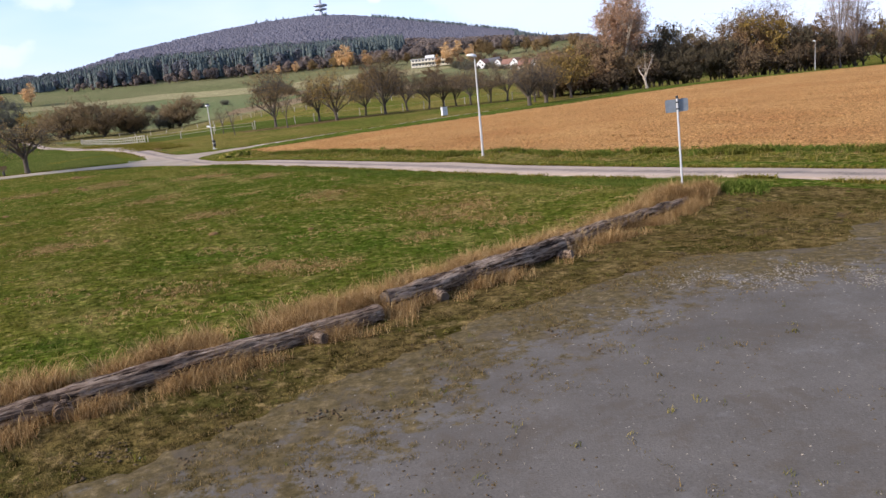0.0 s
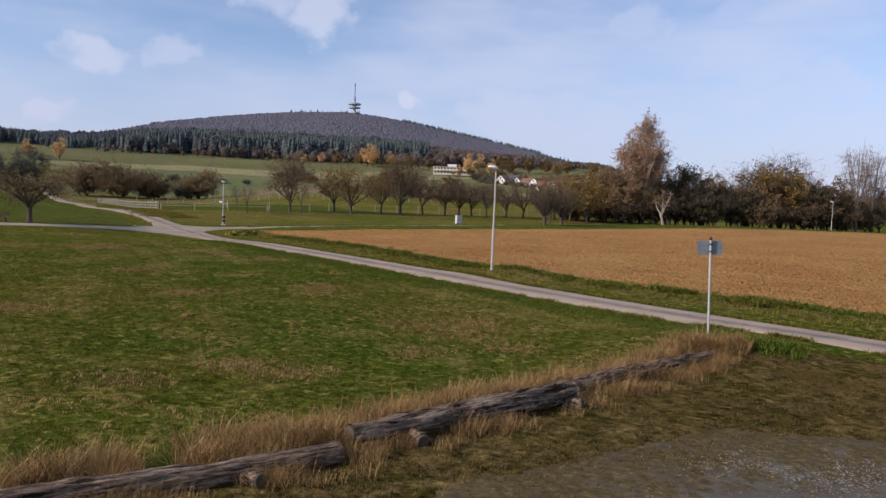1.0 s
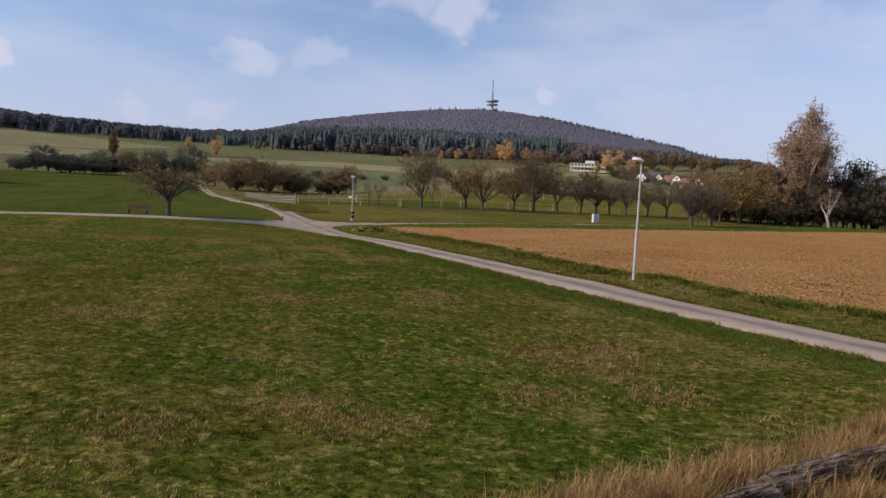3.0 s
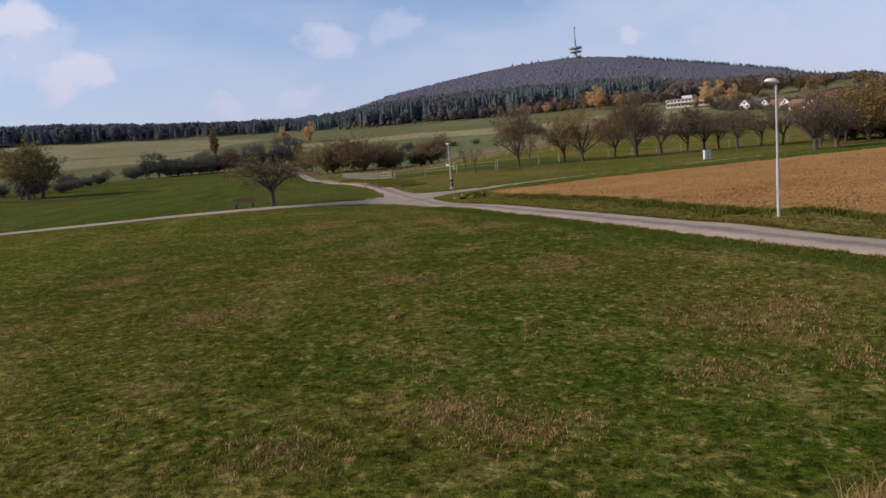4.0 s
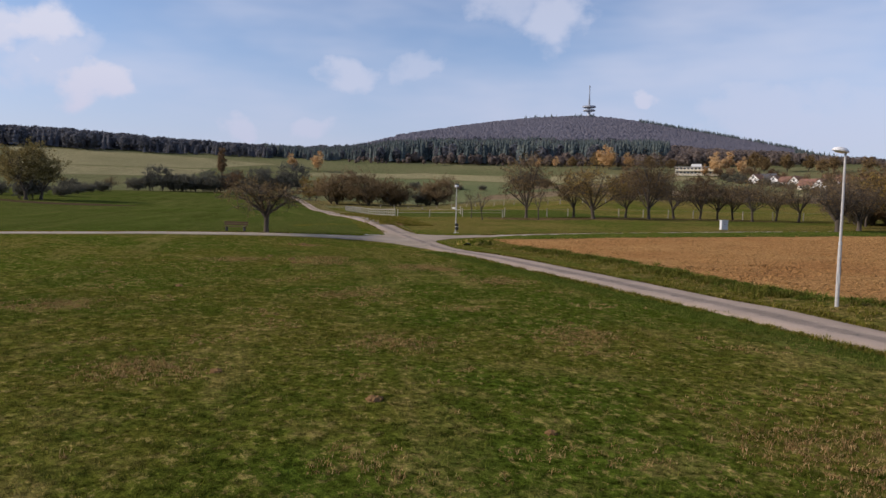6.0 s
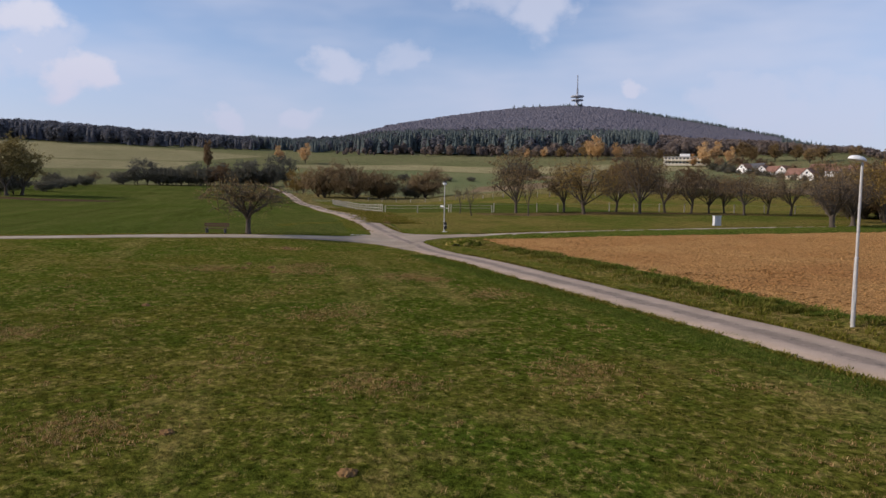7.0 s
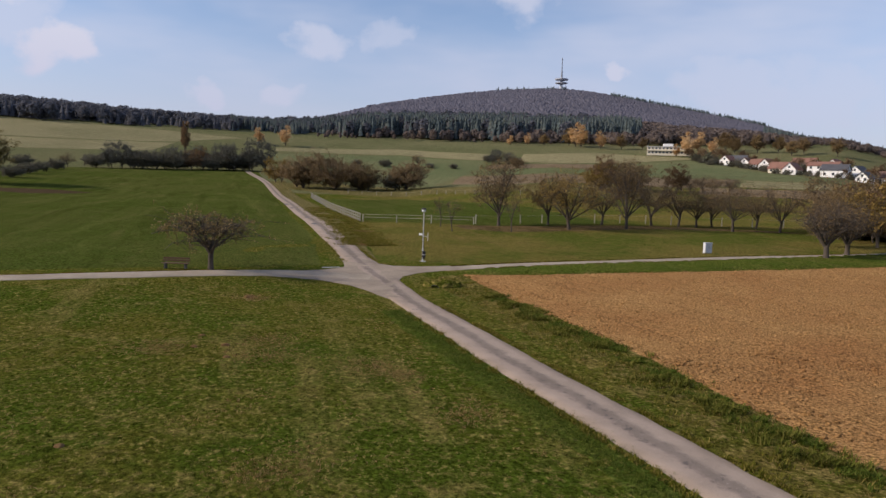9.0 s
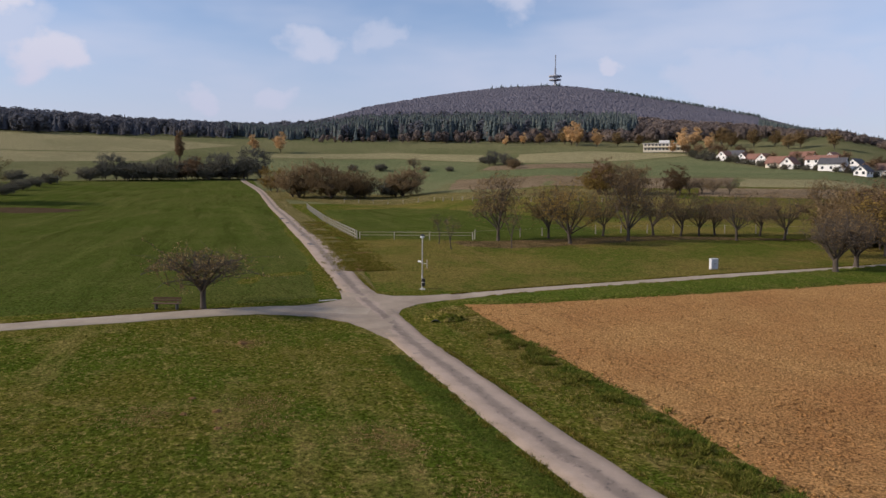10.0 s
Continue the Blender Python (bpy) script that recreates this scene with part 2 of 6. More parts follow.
def tarmac(name, c1, c2, pale, bump=0.01):
    m, N, L, b = material(name, 0.95, 0, 0.04)
    broad, grit = tex_noise(m, 0.5, 5, (1, 1, 1), 0.65), tex_noise(m, 45, 3)
    c = ramp_on(m, broad, [(0.32, c1), (0.68, c2)])
    speck = step_on(m, tex_noise(m, 16, 3, (1, 1, 1), 0.7), 0.62, 0.74, 0, 0.7)
    c = mix_on(m, speck, c, pale)
    c = mix_on(m, 0.5, c, ramp_on(m, grit, [(0.3, (0.35,) * 3), (0.7, (0.65,) * 3)]), "OVERLAY")
    colour(m, c)
    bump_on(m, grit, 0.5, bump)
    return m


def lane_road():
    """Worn tarmac: pale wheel tracks, darker cracked middle."""
    m = tarmac("worn_tarmac", (0.265, 0.214, 0.172), (0.355, 0.286, 0.232), (0.45, 0.38, 0.315))
    uv, sep = m.node_tree.nodes.new("ShaderNodeUVMap"), m.node_tree.nodes.new("ShaderNodeSeparateXYZ")
    uv.uv_map = "lane"
    m.node_tree.links.new(uv.outputs["UV"], sep.inputs[0])
    u = math_on(m, "ADD", sep.outputs["X"], math_on(m, "MULTIPLY", math_on(m, "SUBTRACT", tex_noise(m, 1.1, 7, (1, 1, 1), 0.72), 0.5), 0.34))
    wear = ramp_on(m, u, [(0.03, (0.56, 0.53, 0.48)), (0.2, (0.60, 0.58, 0.56)), (0.34, (0.54, 0.53, 0.52)), (0.44, (0.31, 0.31, 0.315)), (0.57, (0.32, 0.32, 0.325)), (0.68, (0.54, 0.53, 0.52)), (0.84, (0.60, 0.58, 0.56)), (0.97, (0.52, 0.49, 0.43))])
    bsdf = m.node_tree.nodes["Principled BSDF"]
    old = bsdf.inputs["Base Color"].links[0].from_socket
    c = mix_on(m, 0.8, old, wear, "OVERLAY")
    # ravelled, cracked tar in the middle
    crack = tex_noise(m, 2.4, 7, (1, 1, 1), 0.8)
    middle = step_on(m, math_on(m, "ABSOLUTE", math_on(m, "SUBTRACT", u, 0.5), 0.0), 0.22, 0.08)
    c = mix_on(m, math_on(m, "MULTIPLY", middle, step_on(m, crack, 0.54, 0.62, 0, 0.75)), c, (0.10, 0.088, 0.08))
    c = mix_on(m, step_on(m, crack, 0.40, 0.33, 0, 0.5), c, (0.46, 0.385, 0.32))
    colour(m, c)
    return m


M_lush = grass_ground("lush_strip_grass", (0.064, 0.092, 0.013), (0.086, 0.104, 0.017), (0.15, 0.13, 0.04), 0.2, 0.4)
M_soil = soil()
M_molesoil = plain("loose_dark_soil", (0.13, 0.075, 0.034), (0.24, 0.145, 0.066), 5, 1.0, bump=0.03, spec=0.0)
M_road = lane_road()
M_apron = tarmac("worn_crossing_tarmac", (0.245, 0.198, 0.15), (0.345, 0.282, 0.215), (0.43, 0.365, 0.295))
M_track = tarmac("pale_road_edge", (0.29, 0.24, 0.18), (0.385, 0.325, 0.25), (0.46, 0.40, 0.325))
M_patch = tarmac("dark_tar_repair", (0.11, 0.105, 0.105), (0.15, 0.14, 0.14), (0.2, 0.19, 0.18))
M_earth = plain("dark_bare_earth", (0.050, 0.036, 0.020), (0.085, 0.060, 0.034), 0.4, 1.0, bump=0.03, fine=6, spec=0.0)


def lot_mix():
    """Packed gravel that thins out into trampled grass at its rim."""
    m = tarmac("gravel_and_grass", (0.088, 0.078, 0.067), (0.122, 0.109, 0.095), (0.20, 0.182, 0.155))
    n = m.node_tree.nodes.new("ShaderNodeAttribute")
    n.attribute_name = "inset"
    ragged_edge = math_on(m, "ADD", n.outputs["Fac"], math_on(m, "MULTIPLY", math_on(m, "SUBTRACT", tex_noise(m, 2.6, 8, (1, 1, 1), 0.8), 0.5), 2.6))
    grassy = ramp_on(m, tex_noise(m, 7, 5, (1, 1, 1), 0.75), [(0.32, (0.045, 0.036, 0.016)), (0.55, (0.10, 0.074, 0.034)), (0.72, (0.20, 0.15, 0.08))])
    old = m.node_tree.nodes["Principled BSDF"].inputs["Base Color"].links[0].from_socket
    c = mix_on(m, step_on(m, ragged_edge, 0.38, 0.62), grassy, old)
    earth = tex_noise(m, 1.7, 7, (1, 1, 1), 0.75)
    c = mix_on(m, step_on(m, earth, 0.50, 0.62, 0, 0.6), c, (0.088, 0.072, 0.056))
    c = mix_on(m, step_on(m, earth, 0.44, 0.34, 0, 0.5), c, (0.145, 0.135, 0.125))
    weed = tex_noise(m, 0.9, 6, (1, 1, 1), 0.7)
    c = mix_on(m, step_on(m, weed, 0.64, 0.72, 0, 0.8), c, grassy)
    colour(m, c)
    return m


M_lotmix = lot_mix()
M_stone = plain("pale_pebble", (0.15, 0.128, 0.10), (0.27, 0.235, 0.19), 6)
M_bark = plain("dark_bark", (0.050, 0.040, 0.031), (0.112, 0.090, 0.070), 3, 0.95, bump=0.02, stretch=(1, 1, 0.25))
M_palebark = plain("pale_birch_bark", (0.24, 0.195, 0.155), (0.40, 0.345, 0.28), 2, 0.85, bump=0.01, stretch=(0.4, 0.4, 2))
def log_bark():
    """Weathered bark: long pale fibres, dark cracks along the log's X axis."""
    m, N, L, b = material("weathered_log_bark", 0.95, 0, 0.0)
    fibre = tex_noise(m, 14, 5, (0.11, 1.6, 1.6), 0.75)
    crack = tex_noise(m, 7, 5, (0.2, 1.9, 1.9), 0.7)
    tone = tex_noise(m, 1.3, 4)
    c = mix_on(m, step_on(m, tone, 0.35, 0.65), (0.24, 0.17, 0.122), (0.40, 0.305, 0.23))
    c = mix_on(m, step_on(m, fibre, 0.43, 0.58), (0.10, 0.068, 0.05), c)
    peel = tex_noise(m, 26, 4, (0.16, 1.2, 1.2), 0.7)
    c = mix_on(m, step_on(m, peel, 0.56, 0.66, 0, 0.7), c, (0.50, 0.40, 0.31))
    c = mix_on(m, step_on(m, peel, 0.44, 0.36, 0, 0.7), c, (0.07, 0.048, 0.034))
    c = mix_on(m, step_on(m, crack, 0.47, 0.41), c, (0.03, 0.021, 0.016))
    colour(m, c)
    bump_on(m, math_on(m, "ADD", fibre, crack), 1.0, 0.05)
    return m


M_crumb = plain("dark_earth_crumbs", (0.052, 0.037, 0.022), (0.11, 0.080, 0.048), 6, 1.0, spec=0.0)
M_log = log_bark()
M_twig = plain("grey_twig_bark", (0.14, 0.11, 0.095), (0.22, 0.18, 0.155), 3, 0.95)
M_benchleg = plain("grey_bench_leg", (0.085, 0.078, 0.066), (0.135, 0.124, 0.106), 3, 0.9)
M_cut = plain("weathered_sawn_wood", (0.07, 0.05, 0.036), (0.13, 0.095, 0.068), 5, 0.9, bump=0.004)
M_galv = plain("galvanised_steel", (0.38, 0.385, 0.39), (0.49, 0.49, 0.495), 9, 0.5, 0.1)
M_signback = plain("grey_sign_back", (0.20, 0.225, 0.25), (0.26, 0.285, 0.31), 6, 0.45, 0.3)
M_pole = plain("pale_lamp_pole", (0.38, 0.365, 0.355), (0.48, 0.465, 0.45), 5, 0.6, 0.1)
M_lamphead = plain("white_lamp_housing", (0.62, 0.62, 0.62), (0.75, 0.75, 0.74), 4, 0.45)
M_glass = plain("lamp_diffuser", (0.55, 0.54, 0.5), (0.66, 0.65, 0.6), 4, 0.2)
M_black = plain("black_plastic", (0.015, 0.015, 0.016), (0.03, 0.03, 0.03), 5, 0.6)
M_boxgrey = plain("light_grey_cabinet", (0.50, 0.51, 0.52), (0.60, 0.61, 0.62), 3, 0.6)
M_bench = plain("red_brown_bench_wood", (0.085, 0.045, 0.028), (0.14, 0.075, 0.045), 6, 0.7, bump=0.004, stretch=(0.3, 3, 3))
M_concrete = plain("concrete", (0.33, 0.32, 0.30), (0.45, 0.44, 0.41), 3, 0.85, bump=0.004)
M_fence = plain("greyed_fence_wood", (0.27, 0.245, 0.20), (0.40, 0.365, 0.30), 4, 0.85, bump=0.004)
M_whitewall = plain("white_render", (0.70, 0.69, 0.67), (0.80, 0.79, 0.77), 0.6, 0.85)
M_creamwall = plain("cream_render", (0.60, 0.54, 0.42), (0.70, 0.64, 0.52), 0.6, 0.85)
M_greywall = plain("grey_render", (0.42, 0.41, 0.40), (0.52, 0.51, 0.50), 0.6, 0.85)
M_redroof = plain("red_clay_roof_tiles", (0.17, 0.085, 0.062), (0.26, 0.135, 0.10), 0.8, 0.8, bump=0.03, fine=4)
M_darkroof = plain("dark_slate_roof", (0.055, 0.055, 0.062), (0.10, 0.10, 0.108), 0.8, 0.7, bump=0.03, fine=4)
M_brownroof = plain("brown_roof_tiles", (0.11, 0.065, 0.05), (0.17, 0.105, 0.08), 0.8, 0.8, bump=0.03, fine=4)
M_window = plain("window_glass", (0.03, 0.035, 0.042), (0.06, 0.068, 0.078), 1, 0.1, spec=0.6)
M_tower = plain("tower_concrete", (0.42, 0.44, 0.48), (0.52, 0.54, 0.58), 0.3, 0.8)
M_towermast = plain("tower_mast_paint", (0.19, 0.21, 0.25), (0.27, 0.29, 0.33), 0.3, 0.7)

F_orchard = leafy("brown_orchard_leaves", [(0, (0.11, 0.075, 0.038)), (0.6, (0.20, 0.137, 0.066)), (1, (0.31, 0.21, 0.095))])
F_brush = leafy("dull_brown_shrub_leaves", [(0, (0.15, 0.108, 0.062)), (0.6, (0.235, 0.168, 0.092)), (1, (0.33, 0.235, 0.125))], 0.9, 0.4)
F_apple = leafy("olive_brown_apple_leaves", [(0, (0.12, 0.08, 0.032)), (0.65, (0.20, 0.135, 0.055)), (1, (0.42, 0.31, 0.16))])
F_amber = leafy("amber_leaves", [(0, (0.12, 0.085, 0.028)), (0.6, (0.215, 0.145, 0.042)), (1, (0.33, 0.215, 0.065))])
F_orange = leafy("orange_leaves", [(0, (0.38, 0.23, 0.10)), (0.6, (0.60, 0.39, 0.19)), (1, (0.74, 0.52, 0.28))])
F_rust = leafy("rust_brown_leaves", [(0, (0.115, 0.074, 0.043)), (0.6, (0.195, 0.125, 0.070)), (1, (0.285, 0.185, 0.10))])
F_willow = leafy("olive_tan_willow_leaves", [(0, (0.14, 0.115, 0.045)), (0.6, (0.25, 0.198, 0.08)), (1, (0.37, 0.29, 0.13))])
# olive leaves, lifted and greyed in colour to stand in for haze
F_olive_hazed = leafy("hazed_olive_leaves", [(0, (0.095, 0.092, 0.072)), (0.6, (0.135, 0.128, 0.096)), (1, (0.175, 0.158, 0.11))], 0.9, 0.35)
F_birch = leafy("pinkish_tan_birch_leaves", [(0, (0.20, 0.115, 0.07)), (0.6, (0.36, 0.215, 0.13)), (1, (0.52, 0.34, 0.22))])
F_dark = leafy("dark_evergreen_leaves", [(0, (0.066, 0.056, 0.038)), (1, (0.135, 0.11, 0.068))], 0.9, 0.35)
F_thicket = leafy("brown_thicket_leaves", [(0, (0.07, 0.05, 0.034)), (0.6, (0.12, 0.086, 0.054)), (1, (0.18, 0.13, 0.074))], 0.9, 0.3)
# hedge leaves, paled the same way for haze over the valley
F_hedge_hazed = leafy("hazed_hedge_leaves", [(0, (0.085, 0.086, 0.072)), (1, (0.145, 0.14, 0.112))], 0.9, 0.35)
# far forest crowns: haze is put into the base colours, paler and bluer
F_conifer_hazed = leafy("hazed_spruce_needles", [(0, (0.066, 0.086, 0.090)), (0.6, (0.085, 0.107, 0.106)), (1, (0.118, 0.132, 0.118))], 1.0, 0.15, 0.2)
F_mixed_hazed = leafy("hazed_mixed_crowns", [(0, (0.118, 0.126, 0.146)), (0.5, (0.132, 0.138, 0.158)), (1, (0.158, 0.152, 0.162))], 1.0, 0.4, 0.1)
F_bare_hazed = leafy("hazed_beech_crowns", [(0, (0.108, 0.108, 0.134)), (0.6, (0.116, 0.113, 0.137)), (1, (0.128, 0.119, 0.138))], 1.0, 0.0, 0.25, 0.006)
F_brownwood_hazed = leafy("hazed_brown_crowns", [(0, (0.16, 0.135, 0.128)), (0.6, (0.205, 0.165, 0.145)), (1, (0.27, 0.205, 0.16))], 1.0, 0.4, 0.2)
F_straw = leafy("dry_straw_blades", [(0, (0.12, 0.068, 0.027)), (0.6, (0.325, 0.195, 0.082)), (1, (0.56, 0.40, 0.19))], 0.9, 0.3)
F_thatch = leafy("trampled_straw", [(0, (0.075, 0.062, 0.016)), (0.5, (0.12, 0.082, 0.03)), (1, (0.26, 0.18, 0.075))], 0.95, 0.3)
F_blade = meadow_blades()
F_lushweed = leafy("lush_verge_weeds", [(0, (0.055, 0.084, 0.013)), (0.6, (0.092, 0.126, 0.019)), (1, (0.17, 0.182, 0.04))], 0.9, 0.35)
F_darkweed = leafy("dark_green_weeds", [(0, (0.075, 0.086, 0.014)), (0.6, (0.125, 0.132, 0.024)), (1, (0.235, 0.20, 0.05))], 0.9, 0.3)
F_weed = leafy("verge_weeds", [(0, (0.088, 0.094, 0.011)), (0.55, (0.152, 0.138, 0.022)), (1, (0.31, 0.232, 0.07))], 0.9, 0.35)
# ground sheet at a distance: paler and less saturated than the near meadow
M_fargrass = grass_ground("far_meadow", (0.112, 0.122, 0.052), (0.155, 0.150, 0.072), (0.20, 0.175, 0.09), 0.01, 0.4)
# floor under the far forest, with the same haze put into its colour
M_hazed_floor = plain("hazed_forest_floor", (0.095, 0.090, 0.110), (0.122, 0.112, 0.127), 0.006, 0.95, fine=0.3, spec=0.0)

# ---- terrain ----
CX, CY = -7.7, 34.0
PROFILE = ((0, 0.0), (60, 0.8), (110, 2.0), (160, 4.2), (200, 7.0), (250, 10.8), (300, 13.2), (440, 17.5), (520, 28), (600, 40), (700, 50), (6000, 50))
RIDGE = ((-180, 1000, 70), (-63.6, 1000, 71), (-54.8, 1000, 79), (-49.7, 1000, 78), (-44, 1000, 76), (-36.7, 1000, 76), (-31.5, 1400, 129),
         (-27.1, 1900, 205), (-22.6, 2300, 277), (-19.5, 2500, 318), (-14.6, 2500, 328), (-11.1, 2500, 309), (-5.3, 2500, 260),
         (-1.3, 2500, 223), (3.5, 2000, 130), (8.2, 2000, 99), (13.5, 1800, 76), (23.8, 1800, 55), (60, 1500, 60), (180, 1000, 70))
_r = np.arange(0, 6000, 4.0)
_p = np.interp(_r, [a for a, b in PROFILE], [b for a, b in PROFILE])
_p = np.convolve(np.pad(_p, 8, "edge"), np.ones(17) / 17, "valid")
_az = np.arange(-180, 180.5, 0.5)
_R = np.convolve(np.pad(np.interp(_az, [a for a, b, c in RIDGE], [b for a, b, c in RIDGE]), 3, "edge"), np.ones(7) / 7, "valid")
_H = np.convolve(np.pad(np.interp(_az, [a for a, b, c in RIDGE], [c for a, b, c in RIDGE]), 3, "edge"), np.ones(7) / 7, "valid")

# shallow swells and dips of the near ground: centre, reach, height
SWELLS = ((0.5, 27.0, 5.0, 0.15), (-4.5, 34.5, 4.5, -0.28), (4.2, 36.5, 1.8, 0.28), (-2.3, 53.7, 1.4, 0.30), (-28.0, 80.0, 8.0, -0.50), (-30.0, 134.0, 16.0, 0.55), (32.0, 150.0, 28.0, 0.35))

# the broad valley west of the orchard: distance and depth below the general slope
VALLEY = ((0, 0), (90, 0.0), (128, 0.7), (164, 2.4), (219, 6.0), (260, 7.0), (320, 7.2), (420, 6.0), (520, 3.5), (620, 0.5), (660, 0), (6000, 0))
_v = np.convolve(np.pad(np.interp(_r, *zip(*VALLEY)), 5, "edge"), np.ones(11) / 11, "valid")


def ground_z(x, y):
    """Height of the ground; takes numbers or arrays."""
    x, y = np.asarray(x, float), np.asarray(y, float)
    r = np.hypot(x - CX, y - CY)
    az = np.degrees(np.arctan2(x - CX, y - CY))
    d = y - 45
    rise = np.clip((-36 - x) / 16, 0, 1)
    near = 0.011 * (d + np.sqrt(d * d + 100)) - 0.012 + 0.4 * rise * rise * (3 - 2 * rise)
    far = np.interp(r, _r, _p) * np.interp(az, (5, 13, 60, 100), (1.0, 0.45, 0.45, 1.0))
    w = np.clip((r - 95) / 75, 0, 1)
    w = w * w * (3 - 2 * w)
    h = near * (1 - w) + far * w
    for bx, by, reach, lift in SWELLS:
        h = h + lift * np.exp(-((x - bx) ** 2 + (y - by) ** 2) / (2 * reach * reach))
    h = h - np.interp(r, _r, _v) * np.interp(az, (-110, -75, -60, -27, -15), (0.0, 0.7, 1.0, 1.0, 0.0))
    rp, hp = np.interp(az, _az, _R), np.interp(az, _az, _H)
    k = np.clip((r - 680) / (rp - 680), 0, 1)
    past = np.clip((r - rp) / 1500, 0, 1)
    return h + (hp - 50) * (k ** 1.15) - past * (hp * 0.9)
# ---- end of terrain ----


def mesh_of(name, verts, faces, mat, smooth=False):
    me = bpy.data.meshes.new(name)
    me.from_pydata(verts if isinstance(verts, list) else verts.tolist(), [], faces)
    me.materials.append(mat)
    if smooth:
        me.shade_smooth()
    return me


def part(name, data, mat, parent=None, label=""):
    """Links a bmesh, or a ready mesh, as one mesh object under a thing or a part."""
    if isinstance(data, bmesh.types.BMesh):
        me = bpy.data.meshes.new(name)
        data.to_mesh(me)
        data.free()
        me.materials.append(mat)
    else:
        me = data
    ob = new(name, me)
    if parent:
        ob.parent = parent
    return tagged(ob, label)


def empty(name, x, y, z=None, turn=0.0, scale=1.0):
    ob = new(name)
    ob.empty_display_size = 0.2
    ob.matrix_basis = pose(x, y, float(ground_z(x, y)) if z is None else z, 0, 0, turn) @ Matrix.Diagonal((scale, scale, scale, 1))
    return ob


def box_bm(sx, sy, sz, at=(0, 0, 0), bevel=0.0, bm=None, m=None):
    own = bm is None
    bm = bmesh.new() if own else bm
    g = bmesh.ops.create_cube(bm, size=1.0)["verts"]
    bmesh.ops.scale(bm, vec=(sx, sy, sz), verts=g)
    bmesh.ops.translate(bm, vec=at, verts=g)
    if m is not None:
        bmesh.ops.transform(bm, matrix=m, verts=g)
    if bevel and own:
        bmesh.ops.bevel(bm, geom=list(bm.edges), offset=bevel, segments=2, affect="EDGES", profile=0.6)
    return bm


def tube(path, radii, sides=6, cap=True):
    """Verts and faces of a tapered tube along a polyline."""
    path = [Vector(p) for p in path]
    verts, faces = [], []
    ref = Vector((0.31, 0.17, 0.93))
    for i, p in enumerate(path):
        d = (path[min(i + 1, len(path) - 1)] - path[max(i - 1, 0)]).normalized()
        if abs(d.dot(ref)) > 0.95:
            u = d.cross(Vector((1, 0.2, 0))).normalized()
        else:
            u = d.cross(ref).normalized()
        v = d.cross(u)
        for k in range(sides):
            a = 2 * math.pi * k / sides
            verts.append(tuple(p + (u * math.cos(a) + v * math.sin(a)) * radii[i]))
    for i in range(len(path) - 1):
        for k in range(sides):
            a, b = i * sides + k, i * sides + (k + 1) % sides
            faces.append((a, b, b + sides, a + sides))
    if cap:
        faces.append(tuple(range(sides))[::-1])
        faces.append(tuple(range((len(path) - 1) * sides, len(path) * sides)))
    return verts, faces


def tube_bm(path, radii, sides=10):
    bm = bmesh.new()
    v, f = tube(path, radii, sides)
    vs = [bm.verts.new(p) for p in v]
    for q in f:
        bm.faces.new([vs[i] for i in q])
    return bm


def lathe_bm(profile, sides=16, centre=(0, 0)):
    """Turned solid from (radius, height) pairs."""
    return tube_bm([(centre[0], centre[1], z) for r, z in profile], [max(r, 0.002) for r, z in profile], sides)


# ---- ground sheet ----


def ground_sheet():
    rings = [0.0]
    step = 1.2
    while rings[-1] < 4600:
        step = 1.2 if rings[-1] < 60 else step * 1.035
        rings.append(rings[-1] + step)
    n = 240
    a = np.linspace(0, 2 * math.pi, n, endpoint=False)
    r = np.array(rings[1:])
    x = CX + np.outer(r, np.sin(a)).ravel()
    y = CY + np.outer(r, np.cos(a)).ravel()
    z = ground_z(x, y)
    v = [(CX, CY, float(ground_z(CX, CY)))] + list(zip(x.tolist(), y.tolist(), z.tolist()))
    f = [(0, 1 + (k + 1) % n, 1 + k) for k in range(n)]
    for i in range(len(r) - 1):
        b = 1 + i * n
        f += [(b + k, b + (k + 1) % n, b + n + (k + 1) % n, b + n + k) for k in range(n)]
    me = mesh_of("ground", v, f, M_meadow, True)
    me.materials.append(M_hazed_floor)
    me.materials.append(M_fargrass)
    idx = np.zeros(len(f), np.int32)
    # beyond 225 m the paler far meadow, beyond 690 m the hazed floor
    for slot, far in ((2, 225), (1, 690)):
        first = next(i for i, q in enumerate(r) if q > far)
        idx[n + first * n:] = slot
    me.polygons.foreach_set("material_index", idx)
    return me


tagged(new("ground", ground_sheet()), "wide green meadow with dry straw-coloured patches", "meadow", kind="structure")


def inside(px, py, poly):
    ok = np.zeros(px.shape, bool)
    n = len(poly)
    for i in range(n):
        (x1, y1), (x2, y2) = poly[i], poly[(i + 1) % n]
        hit = ((y1 > py) != (y2 > py)) & (px < (x2 - x1) * (py - y1) / (y2 - y1 + 1e-12) + x1)
        ok ^= hit
    return ok


